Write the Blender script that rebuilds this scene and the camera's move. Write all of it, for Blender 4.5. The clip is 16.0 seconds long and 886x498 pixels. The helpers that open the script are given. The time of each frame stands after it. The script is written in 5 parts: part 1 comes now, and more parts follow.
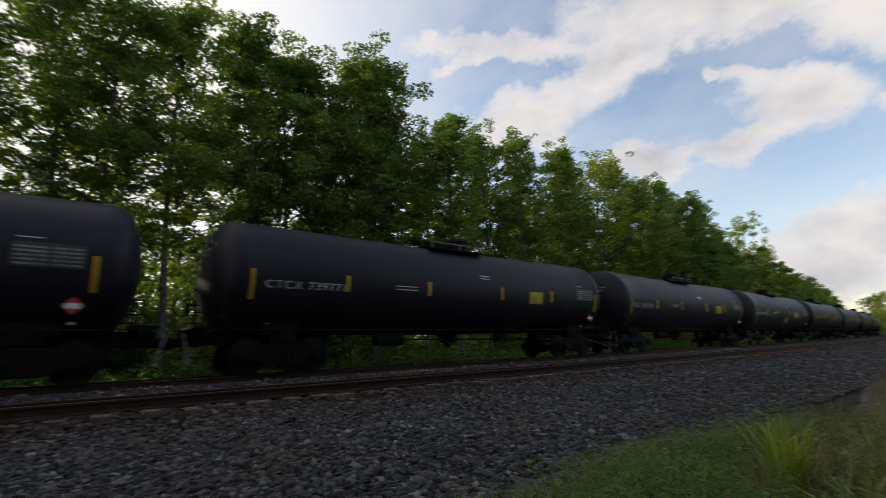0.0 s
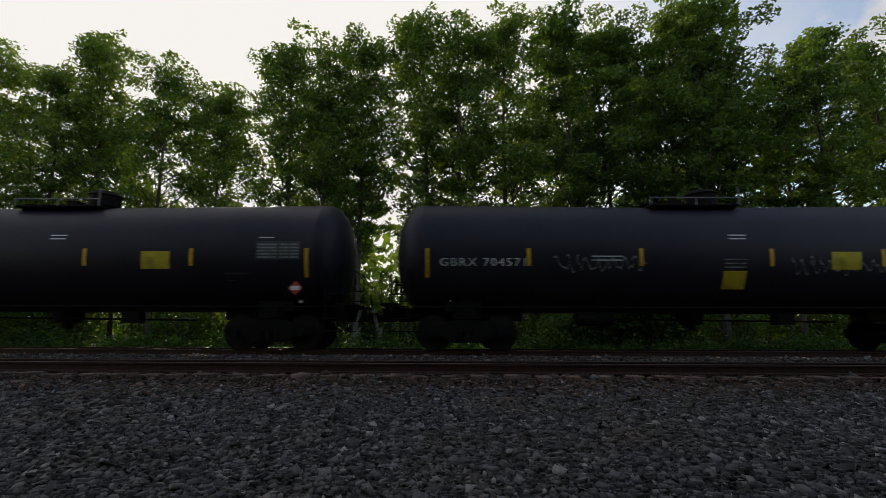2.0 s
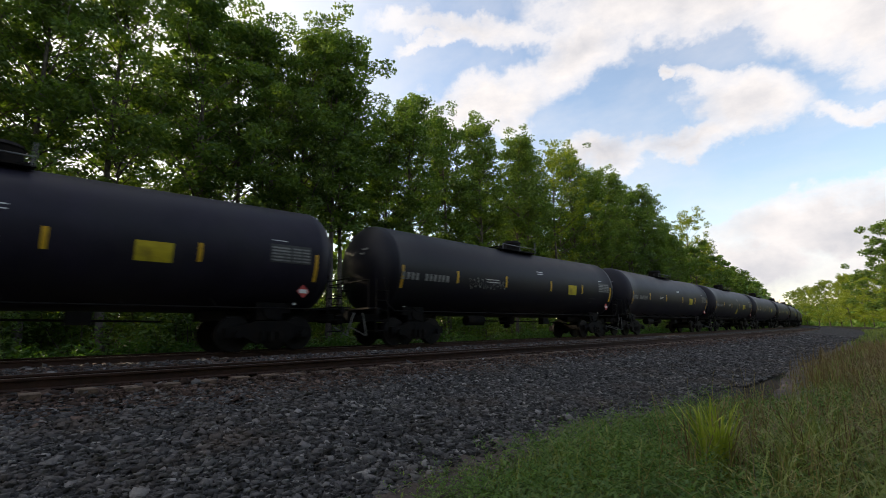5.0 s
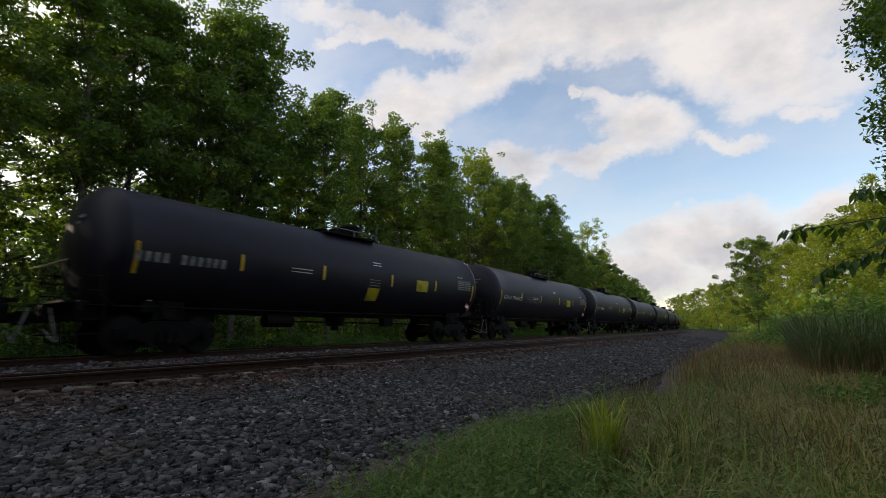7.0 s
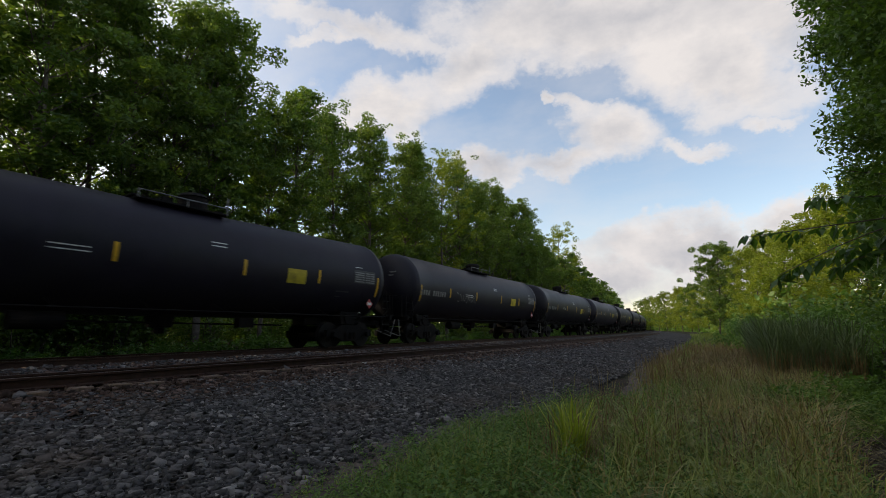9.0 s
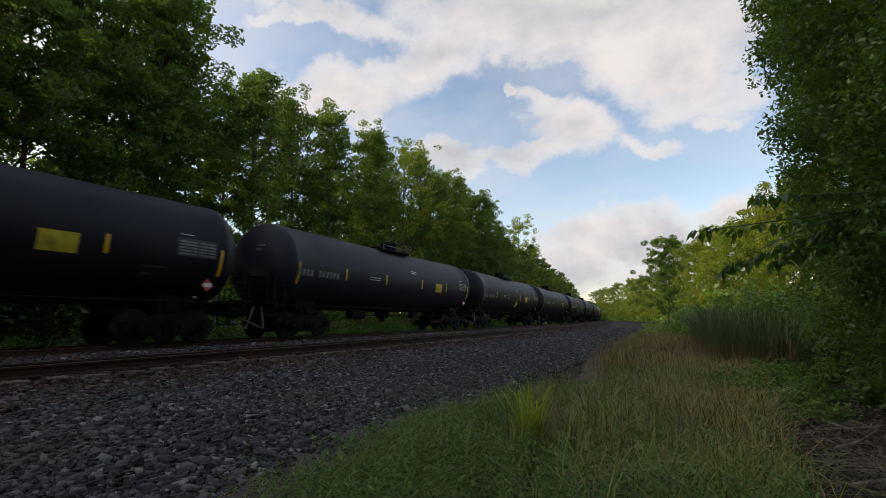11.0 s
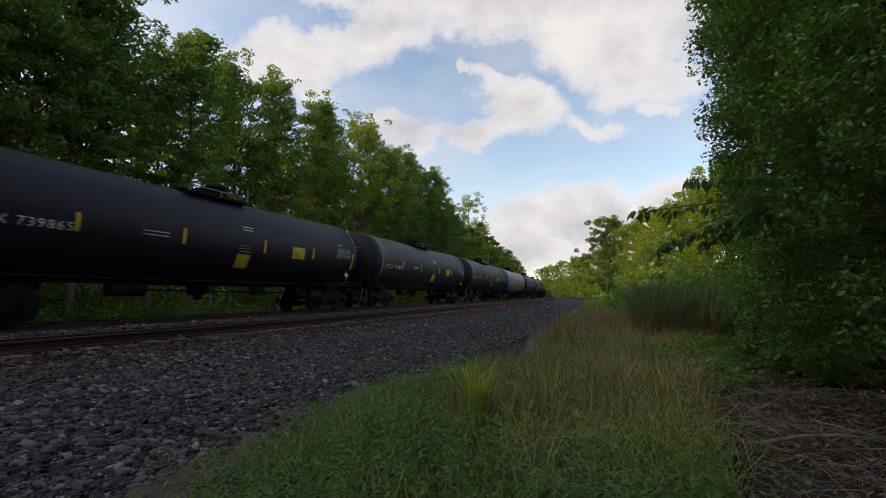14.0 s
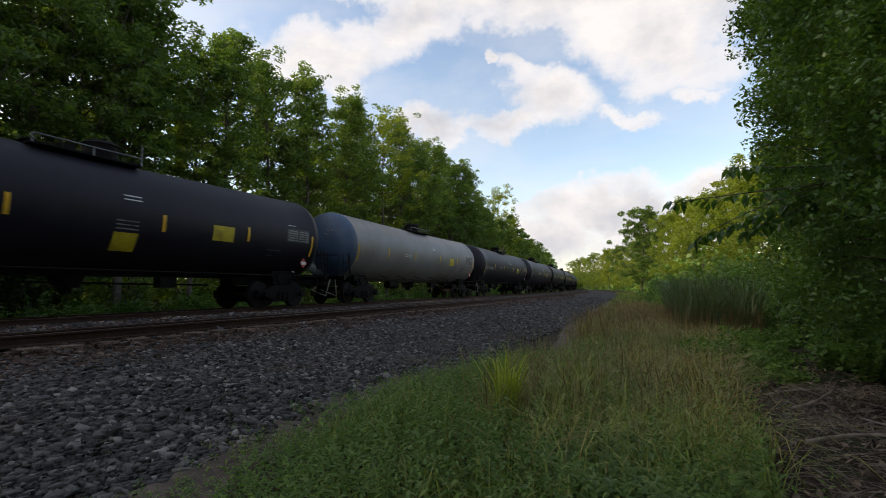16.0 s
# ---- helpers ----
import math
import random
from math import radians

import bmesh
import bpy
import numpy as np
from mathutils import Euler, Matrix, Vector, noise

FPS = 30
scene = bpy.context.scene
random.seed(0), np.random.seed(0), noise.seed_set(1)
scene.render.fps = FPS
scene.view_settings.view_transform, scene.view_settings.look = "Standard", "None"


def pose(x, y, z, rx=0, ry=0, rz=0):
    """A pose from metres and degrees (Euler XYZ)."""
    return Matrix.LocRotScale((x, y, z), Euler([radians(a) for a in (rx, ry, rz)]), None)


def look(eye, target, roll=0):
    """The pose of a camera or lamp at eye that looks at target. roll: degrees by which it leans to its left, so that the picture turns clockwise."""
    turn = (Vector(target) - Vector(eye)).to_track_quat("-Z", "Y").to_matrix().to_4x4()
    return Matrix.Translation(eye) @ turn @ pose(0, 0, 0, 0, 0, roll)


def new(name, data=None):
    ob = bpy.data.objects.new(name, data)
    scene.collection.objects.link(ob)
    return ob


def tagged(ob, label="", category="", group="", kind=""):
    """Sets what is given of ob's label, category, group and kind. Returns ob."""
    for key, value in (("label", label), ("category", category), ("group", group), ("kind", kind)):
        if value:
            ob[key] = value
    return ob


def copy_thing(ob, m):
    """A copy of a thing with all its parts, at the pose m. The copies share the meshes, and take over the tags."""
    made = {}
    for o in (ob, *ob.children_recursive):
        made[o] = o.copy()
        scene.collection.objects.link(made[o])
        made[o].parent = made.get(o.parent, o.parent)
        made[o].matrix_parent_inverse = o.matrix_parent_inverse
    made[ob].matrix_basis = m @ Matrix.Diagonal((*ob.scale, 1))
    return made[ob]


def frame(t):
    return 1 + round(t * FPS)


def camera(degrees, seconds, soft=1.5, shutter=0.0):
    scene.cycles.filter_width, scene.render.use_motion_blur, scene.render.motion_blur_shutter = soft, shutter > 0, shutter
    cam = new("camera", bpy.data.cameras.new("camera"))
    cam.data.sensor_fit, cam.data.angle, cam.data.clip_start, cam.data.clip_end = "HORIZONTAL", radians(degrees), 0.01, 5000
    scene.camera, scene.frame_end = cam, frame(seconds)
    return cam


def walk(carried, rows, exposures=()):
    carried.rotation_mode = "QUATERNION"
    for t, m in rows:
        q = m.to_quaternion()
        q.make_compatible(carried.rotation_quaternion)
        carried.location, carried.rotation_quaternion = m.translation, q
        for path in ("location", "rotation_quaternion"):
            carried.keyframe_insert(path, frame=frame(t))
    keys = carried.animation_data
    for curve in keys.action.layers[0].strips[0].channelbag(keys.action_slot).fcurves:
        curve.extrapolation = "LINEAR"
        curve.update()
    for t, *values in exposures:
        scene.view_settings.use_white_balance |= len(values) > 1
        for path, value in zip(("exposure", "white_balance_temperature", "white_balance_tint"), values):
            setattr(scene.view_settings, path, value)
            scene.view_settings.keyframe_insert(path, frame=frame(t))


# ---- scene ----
import bmesh
from itertools import product

# ---------------------------------------------------------------- camera
EYE = (0.0, 0.0, 0.72)          # z = 0 is the top of the rails
PATH = [  # seconds, tilt, lean, heading
    (0.0, 101.46, 1.42, 52.95), (0.1, 101.4, 1.4, 46.6), (0.3, 101.28, 1.4, 34.6), (0.5, 101.18, 1.48, 32.02),
    (1.0, 100.51, 1.12, 33.08), (1.2, 100.2, 0.9, 35.9), (1.3, 100.1, 0.8, 42.0), (1.5, 99.82, 0.53, 55.68), (1.6, 99.59, 0.49, 62.81), (1.8, 99.4, 0.09, 78.01),
    (2.0, 99.21, -0.18, 92.08), (2.5, 99.19, 0.33, 88.71), (3.0, 99.97, 0.66, 70.54), (3.5, 100.05, 0.5, 63.56),
    (4.0, 99.66, 0.22, 58.28), (4.5, 99.62, 0.31, 53.06), (5.0, 99.23, 0.22, 47.42), (7.5, 99.54, -0.06, 35.76),
    (8.0, 99.56, -0.08, 34.72), (8.5, 99.62, -0.08, 33.9), (9.0, 99.67, -0.06, 33.43), (9.5, 99.52, -0.06, 32.39),
    (10.0, 99.08, -0.05, 30.46), (12.5, 97.8, 0.02, 27.09), (13.0, 97.25, 0.07, 25.43), (13.5, 96.42, 0.13, 23.81),
    (14.0, 95.63, 0.08, 22.48), (14.5, 95.26, 0.1, 21.22), (15.0, 95.0, 0.14, 20.22), (15.5, 94.87, 0.16, 19.92),
    (16.0, 94.76, 0.1, 26.15)]
cam = camera(87.13, 16.0, soft=0.8, shutter=0.13)
walk(cam, [(t, pose(*EYE, rx, ry, rz)) for t, rx, ry, rz in PATH],
     exposures=[(0.0, -0.1), (0.5, -0.2), (1.0, -0.2), (1.5, -0.25), (2.0, -0.3), (2.5, 0.22), (3.0, 0.46), (3.5, 0.5), (4.0, 0.36), (5.0, 0.2), (8.0, -0.13), (12.5, -0.1), (14.0, -0.05), (15.0, 0.14), (16.0, 0.14)])

# ---------------------------------------------------------------- world and sun
SUN_AZ, SUN_EL = 115.0, 22.0    # degrees: heading of the sun left of +y, and its height
rng = np.random.default_rng(7)


CLOUDS = [  # right, up, half width, half height, lean in degrees, weight
          (-0.175, 0.477, 0.223, 0.041, -12, 0.7),
          (-0.223, 0.460, 0.124, 0.019, 12, 0.5),
          (-0.272, 0.444, 0.079, 0.014, 15, 0.4),
          (-0.126, 0.323, 0.197, 0.065, 8, 0.8),
          (0.062, 0.408, 0.124, 0.082, 35, 1.0),
          (0.456, 0.517, 0.524, 0.136, 3, 1.3),
          (0.590, 0.395, 0.249, 0.125, -8, 1.2),
          (0.214, 0.493, 0.223, 0.106, 10, 1.1),
          (0.216, 0.335, 0.026, 0.020, 0, 0.9),
          (0.274, 0.311, 0.079, 0.030, -40, 0.6),
          (0.104, 0.189, 0.105, 0.054, -20, 1.0),
          (0.353, 0.238, 0.124, 0.068, -6, 1.0),
          (0.250, 0.181, 0.144, 0.038, 10, 0.8),
          (0.541, 0.207, 0.098, 0.019, 6, 0.5),
          (0.717, 0.274, 0.072, 0.019, 8, 0.5),
          (0.523, 0.019, 0.269, 0.073, 4, 1.2),
          (0.747, 0.074, 0.157, 0.049, 6, 0.8),
          (0.395, -0.059, 0.144, 0.082, 0, 1.1),
          (0.662, -0.047, 0.341, 0.082, 0, 1.0)]


class Nodes:
    """Short hand for building a node tree."""
    def __init__(self, tree):
        self.t = tree
        tree.nodes.clear()

    def add(self, kind, inputs=None, operation="", use_clamp=False):
        n = self.t.nodes.new(kind)
        if operation:
            n.operation = operation
        if use_clamp:
            n.use_clamp = True
        for k, v in (inputs or {}).items():
            sock = n.inputs[k]
            if isinstance(v, bpy.types.NodeSocket):
                self.t.links.new(v, sock)
            else:
                sock.default_value = v
        return n

    def math(self, op, a, b=0.0, clamp=False):
        return self.add("ShaderNodeMath", {0: a, 1: b}, operation=op, use_clamp=clamp).outputs[0]

    def ramp(self, fac, stops, mode="LINEAR"):
        n = self.add("ShaderNodeValToRGB", {"Fac": fac})
        n.color_ramp.interpolation = mode
        el = n.color_ramp.elements
        while len(el) < len(stops):
            el.new(0.5)
        for e, (p, c) in zip(el, stops):
            e.position, e.color = p, (*c, 1) if len(c) == 3 else c
        return n.outputs[0]

    def noise(self, vec, scale, detail=4.0, rough=0.55, out="Fac", dist=0.0):
        ins = {"Scale": scale, "Detail": detail, "Roughness": rough, "Distortion": dist}
        if vec is not None:
            ins["Vector"] = vec
        return self.add("ShaderNodeTexNoise", ins).outputs[out]

    def mix(self, fac, a, b, blend="MIX"):
        n = self.add("ShaderNodeMix")
        n.data_type, n.blend_type = "RGBA", blend
        for i, v in ((0, fac), (6, a), (7, b)):
            if isinstance(v, bpy.types.NodeSocket):
                self.t.links.new(v, n.inputs[i])
            else:
                n.inputs[i].default_value = v if i == 0 or len(v) == 4 else (*v, 1)
        return n.outputs[2]


def make_world():
    world = bpy.data.worlds.new("sky")
    scene.world = world
    world.use_nodes = True
    n = Nodes(world.node_tree)
    co = n.add("ShaderNodeTexCoord").outputs["Generated"]
    tex = n.add("ShaderNodeTexSky")
    tex.sky_type, tex.sun_disc = "NISHITA", False
    tex.sun_elevation, tex.sun_rotation = radians(SUN_EL), radians(-SUN_AZ)
    tex.air_density, tex.dust_density, tex.ozone_density = 1.0, 0.6, 1.6
    sky = tex.outputs[0]
    # clouds that drift over the line: each an ellipse on a plane that touches the sky's dome ahead, frayed by noise
    wob = n.add("ShaderNodeVectorMath", {0: n.noise(co, 3.2, 7.0, 0.62, "Color"), 1: (0.5, 0.5, 0.5)}, operation="SUBTRACT").outputs[0]
    wob = n.add("ShaderNodeVectorMath", {0: wob, "Scale": 0.2}, operation="SCALE").outputs[0]
    fray = n.add("ShaderNodeVectorMath", {0: n.noise(co, 15.0, 5.0, 0.6, "Color"), 1: (0.5, 0.5, 0.5)}, operation="SUBTRACT").outputs[0]
    fray = n.add("ShaderNodeVectorMath", {0: fray, "Scale": 0.07}, operation="SCALE").outputs[0]
    at = n.add("ShaderNodeVectorMath", {0: n.add("ShaderNodeVectorMath", {0: co, 1: wob}, operation="ADD").outputs[0], 1: fray}, operation="ADD").outputs[0]

    def dot(axis):
        return n.add("ShaderNodeVectorMath", {0: at, 1: axis}, operation="DOT_PRODUCT").outputs["Value"]
    depth = n.math("MAXIMUM", dot((-0.5432, 0.8226, 0.168)), 0.05)
    u, v = n.math("DIVIDE", dot((0.8346, 0.5509, 0.001)), depth), n.math("DIVIDE", dot((0.0917, -0.1408, 0.9858)), depth)
    amount = None
    for cu, cv, ru, rv, lean, weight in CLOUDS:
        c, q = math.cos(radians(lean)), math.sin(radians(lean))
        du, dv = n.math("SUBTRACT", u, cu), n.math("SUBTRACT", v, cv)
        p = n.math("DIVIDE", n.math("ADD", n.math("MULTIPLY", du, c), n.math("MULTIPLY", dv, q)), ru)
        r = n.math("DIVIDE", n.math("SUBTRACT", n.math("MULTIPLY", dv, c), n.math("MULTIPLY", du, q)), rv)
        e = n.math("MULTIPLY", n.math("SUBTRACT", 1.0, n.math("SQRT", n.math("ADD", n.math("MULTIPLY", p, p), n.math("MULTIPLY", r, r)))), weight)
        amount = e if amount is None else n.math("MAXIMUM", amount, e)
    # away from those, broken cloud over the rest of the dome
    rest = n.math("MULTIPLY", n.math("SUBTRACT", n.noise(co, 2.1, 8.0, 0.62), 0.5), 3.0)
    aside = n.ramp(dot((-0.5432, 0.8226, 0.168)), [(0.5, (1, 1, 1)), (0.62, (0, 0, 0))])
    amount = n.math("ADD", n.math("MULTIPLY", amount, n.math("SUBTRACT", 1.0, aside)), n.math("MULTIPLY", rest, aside))
    fine = n.noise(n.add("ShaderNodeMapping", {"Vector": co, "Scale": (1.0, 1.0, 1.8)}).outputs[0], 5.0, 8.0, 0.6)
    thick = n.math("ADD", n.math("ADD", amount, 0.08), n.math("MULTIPLY", n.math("SUBTRACT", fine, 0.5), 1.5))
    mask = n.ramp(thick, [(0.0, (0, 0, 0)), (0.12, (0.2, 0.2, 0.2)), (0.34, (0.72, 0.72, 0.72)), (0.75, (1, 1, 1))])
    veil = n.ramp(n.noise(n.add("ShaderNodeMapping", {"Vector": co, "Rotation": (0, 0, 0.5), "Scale": (1.0, 2.4, 3.0)}).outputs[0], 2.2, 6.0, 0.6), [(0.42, (0, 0, 0)), (0.75, (0.4, 0.4, 0.4))])
    mask = n.math("MAXIMUM", mask, veil)
    shade = n.ramp(n.math("SUBTRACT", fine, n.math("MULTIPLY", thick, 0.22)), [(0.2, (6.0, 5.95, 6.3)), (0.46, (9.3, 8.75, 8.5))])
    # haze that whitens the sky round the low sun
    d = n.add("ShaderNodeVectorMath", {0: co, 1: (-math.sin(radians(SUN_AZ)), math.cos(radians(SUN_AZ)), 0.4)}, operation="DOT_PRODUCT").outputs["Value"]
    glare = n.ramp(d, [(0.52, (0, 0, 0)), (0.98, (1, 1, 1))], "EASE")
    blue = n.mix(1.0, sky, (3.2, 2.72, 2.38), "MULTIPLY")
    col = n.mix(mask, blue, shade)
    col = n.mix(glare, col, (11.4, 11.0, 10.5))
    bg = n.add("ShaderNodeBackground", {"Color": col, "Strength": 0.1})
    out = n.add("ShaderNodeOutputWorld", {"Surface": bg.outputs[0]})


make_world()
sun = new("sun", bpy.data.lights.new("sun", "SUN"))
sun.data.energy, sun.data.angle, sun.data.color = 4.6, radians(0.6), (1.0, 0.83, 0.58)
az, el = radians(SUN_AZ), radians(SUN_EL)
sun.matrix_world = look((-60 * math.sin(az) * math.cos(el), 60 * math.cos(az) * math.cos(el), 60 * math.sin(el)), (0, 0, 0))


# ---------------------------------------------------------------- materials
def material(name, build):
    m = bpy.data.materials.new(name)
    m.use_nodes = True
    n = Nodes(m.node_tree)
    out = n.add("ShaderNodeOutputMaterial")
    build(n, out)
    return m


def surface(name, low, high, scale=3.0, rough=0.8, metal=0.0, bump=0.2, bump_scale=40.0, grime=None, spec=0.5, bump_dist=0.02, per_object=0.0):
    """A plain opaque surface with two scales of variation."""
    def build(n, out):
        co = n.add("ShaderNodeTexCoord").outputs["Object"]
        a = n.noise(co, scale, 6.0, 0.6)
        b = n.noise(co, bump_scale, 4.0, 0.6)
        c = n.ramp(a, [(0.3, low), (0.7, high)])
        if grime:
            g = n.ramp(n.noise(co, scale * 0.35, 8.0, 0.7), [(0.48, (0, 0, 0)), (0.7, (1, 1, 1))])
            c = n.mix(g, c, grime)
        if per_object:
            r = n.add("ShaderNodeObjectInfo").outputs["Random"]
            c = n.mix(1.0, c, n.ramp(r, [(0, (1 - per_object,) * 3), (1, (1 + per_object,) * 3)]), "MULTIPLY")
        bp = n.add("ShaderNodeBump", {"Height": b, "Strength": bump, "Distance": bump_dist})
        rr = n.add("ShaderNodeMapRange", {0: a, 3: rough - 0.08, 4: min(1.0, rough + 0.1)}).outputs[0]
        p = n.add("ShaderNodeBsdfPrincipled", {"Base Color": c, "Roughness": rr, "Metallic": metal, "Normal": bp.outputs[0], "Specular IOR Level": spec})
        n.t.links.new(p.outputs[0], out.inputs[0])
    return material(name, build)


def leafy(name, low, high, through_col, through_amount=0.45, rough=0.55):
    """Leaves and blades: shiny above, light shines through them, colour differs from leaf to leaf."""
    def build(n, out):
        r = n.add("ShaderNodeNewGeometry").outputs["Random Per Island"]
        o = n.add("ShaderNodeObjectInfo").outputs["Random"]
        co = n.add("ShaderNodeTexCoord").outputs["Object"]
        c = n.ramp(n.math("ADD", n.math("MULTIPLY", r, 0.6), n.math("MULTIPLY", n.noise(co, 0.5, 2.0), 0.4)), [(0.15, low), (0.85, high)])
        c = n.mix(1.0, c, n.ramp(o, [(0, (0.8, 0.85, 0.8)), (1, (1.2, 1.12, 1.05))]), "MULTIPLY")
        p = n.add("ShaderNodeBsdfPrincipled", {"Base Color": c, "Roughness": rough, "Specular IOR Level": 0.35})
        tr = n.add("ShaderNodeBsdfTranslucent", {"Color": n.mix(1.0, c, through_col, "MULTIPLY")})
        s = n.add("ShaderNodeMixShader", {0: through_amount, 1: p.outputs[0], 2: tr.outputs[0]})
        n.t.links.new(s.outputs[0], out.inputs[0])
    return material(name, build)


BALLAST = surface("ballast", (0.025, 0.025, 0.028), (0.085, 0.083, 0.083), scale=22.0, rough=0.9, bump=1.0, bump_scale=26.0, bump_dist=0.06, grime=(0.07, 0.05, 0.038), spec=0.12)
SOIL = surface("soil", (0.022, 0.017, 0.014), (0.06, 0.048, 0.036), scale=1.5, rough=0.95, bump=0.8, bump_scale=18.0, bump_dist=0.05, grime=(0.03, 0.045, 0.015), spec=0.12)
SAND = surface("sandy_grit", (0.075, 0.06, 0.054), (0.17, 0.14, 0.125), scale=4.0, rough=0.95, bump=0.9, bump_scale=60.0, bump_dist=0.02, grime=(0.06, 0.048, 0.04), spec=0.12)
RUST = surface("rusty_rail", (0.03, 0.016, 0.011), (0.075, 0.036, 0.024), scale=6.0, rough=0.8, metal=0.3, bump=0.3, bump_scale=60)
RAILTOP = surface("worn_steel", (0.1, 0.085, 0.08), (0.2, 0.175, 0.165), scale=2.0, rough=0.5, metal=1.0, bump=0.05)
TIE = surface("creosoted_timber", (0.05, 0.035, 0.025), (0.17, 0.12, 0.09), scale=9.0, rough=0.9, bump=0.8, bump_scale=30, per_object=0.35)
TANK = surface("black_tank_paint", (0.008, 0.0068, 0.0128), (0.0165, 0.0138, 0.0245), scale=1.2, rough=0.5, bump=0.06, bump_scale=9.0, grime=(0.016, 0.0155, 0.019), per_object=0.35, spec=0.26)
BARK = surface("bark", (0.05, 0.042, 0.033), (0.14, 0.12, 0.1), scale=5.0, rough=0.95, bump=0.8, bump_scale=20, bump_dist=0.03)
LEAF = leafy("oak_leaves", (0.05, 0.098, 0.032), (0.12, 0.18, 0.058), (2.1, 2.05, 0.5), 0.48)
# brighter, yellower leaves: sunlight on the far trees is put into the colour
LEAF_LIT = leafy("light_leaves", (0.105, 0.158, 0.02), (0.23, 0.28, 0.038), (1.6, 1.6, 0.5))
GRASS = leafy("grass_blades", (0.1, 0.15, 0.034), (0.27, 0.3, 0.085), (1.2, 1.4, 0.6), 0.35)


def stone_nodes(n, out):
    g = n.add("ShaderNodeNewGeometry")
    co = n.add("ShaderNodeTexCoord").outputs["Object"]
    c = n.ramp(g.outputs["Random Per Island"], [(0.0, (0.018, 0.0175, 0.019)), (0.5, (0.05, 0.048, 0.052)), (0.9, (0.12, 0.115, 0.117)), (1.0, (0.26, 0.25, 0.245))])
    c = n.mix(n.ramp(n.noise(co, 0.9, 4.0), [(0.5, (0, 0, 0)), (0.75, (0.6, 0.6, 0.6))]), c, (0.085, 0.06, 0.045))
    c = n.mix(1.0, c, n.ramp(n.noise(co, 45.0, 3.0), [(0.2, (0.65, 0.65, 0.65)), (0.8, (1.25, 1.25, 1.25))]), "MULTIPLY")
    bp = n.add("ShaderNodeBump", {"Height": n.noise(co, 120.0, 3.0), "Strength": 0.4, "Distance": 0.004})
    p = n.add("ShaderNodeBsdfPrincipled", {"Base Color": c, "Roughness": 0.85, "Normal": bp.outputs[0]})
    n.t.links.new(p.outputs[0], out.inputs[0])


STONE = material("crushed_stone", stone_nodes)


def rusty_nodes(n, out):
    g = n.add("ShaderNodeNewGeometry")
    co = n.add("ShaderNodeTexCoord").outputs["Object"]
    c = n.ramp(g.outputs["Random Per Island"], [(0.0, (0.03, 0.02, 0.016)), (0.6, (0.075, 0.048, 0.038)), (1.0, (0.17, 0.12, 0.1))])
    c = n.mix(1.0, c, n.ramp(n.noise(co, 45.0, 3.0), [(0.2, (0.65, 0.65, 0.65)), (0.8, (1.25, 1.25, 1.25))]), "MULTIPLY")
    p = n.add("ShaderNodeBsdfPrincipled", {"Base Color": c, "Roughness": 0.9, "Specular IOR Level": 0.2})
    n.t.links.new(p.outputs[0], out.inputs[0])


RUSTY_STONE = material("rust_stained_stone", rusty_nodes)
STEEL = surface("dark_cast_steel", (0.004, 0.0038, 0.004), (0.011, 0.01, 0.01), scale=5.0, rough=0.75, bump=0.3, bump_scale=50, grime=(0.018, 0.013, 0.01), spec=0.12)
WHEEL = surface("wheel_steel", (0.008, 0.007, 0.007), (0.02, 0.017, 0.016), scale=4.0, rough=0.65, metal=0.3, bump=0.2, spec=0.2)
PALE_TANK = surface("pale_grey_tank_paint", (0.13, 0.13, 0.132), (0.21, 0.208, 0.207), scale=1.0, rough=0.45, bump=0.06, bump_scale=9.0, grime=(0.13, 0.115, 0.1))
BLUE_HEAD = surface("blue_head_paint", (0.03, 0.06, 0.12), (0.06, 0.1, 0.17), scale=1.5, rough=0.45, bump=0.05, grime=(0.05, 0.055, 0.06))
YELLOW = surface("yellow_reflector", (0.55, 0.30, 0.01), (0.75, 0.45, 0.02), scale=6.0, rough=0.4, bump=0.05, grime=(0.3, 0.17, 0.02))
PANEL_YELLOW = surface("yellow_panel_paint", (0.42, 0.33, 0.01), (0.6, 0.48, 0.02), scale=4.0, rough=0.5, bump=0.05, grime=(0.22, 0.17, 0.02))
WHITE_PAINT = surface("white_lettering_paint", (0.62, 0.62, 0.6), (0.85, 0.85, 0.83), scale=8.0, rough=0.6, bump=0.05, grime=(0.25, 0.25, 0.24))
DULL_WHITE = surface("dull_stencil_paint", (0.16, 0.16, 0.155), (0.3, 0.3, 0.29), scale=14.0, rough=0.7, bump=0.05, grime=(0.04, 0.04, 0.04))
STENCIL_GROUND = surface("worn_stencil_ground", (0.03, 0.03, 0.032), (0.07, 0.07, 0.068), scale=9.0, rough=0.7, bump=0.05, grime=(0.015, 0.015, 0.016))
# mid-grey steel: the walkway rails' pale glint is put into the base colour
GLINT_STEEL = surface("galvanised_steel", (0.1, 0.1, 0.105), (0.2, 0.2, 0.205), scale=6.0, rough=0.5, metal=0.6, bump=0.1)
RED = surface("red_placard", (0.35, 0.03, 0.03), (0.5, 0.06, 0.05), scale=6.0, rough=0.5, bump=0.05)
TWIG = surface("weathered_twigs", (0.07, 0.055, 0.05), (0.3, 0.25, 0.225), scale=7.0, rough=0.95, bump=0.5, bump_scale=50, grime=(0.06, 0.045, 0.035))
LITTER = leafy("dead_leaf_litter", (0.04, 0.028, 0.024), (0.27, 0.205, 0.17), (1.0, 0.9, 0.7), 0.1, 0.9)
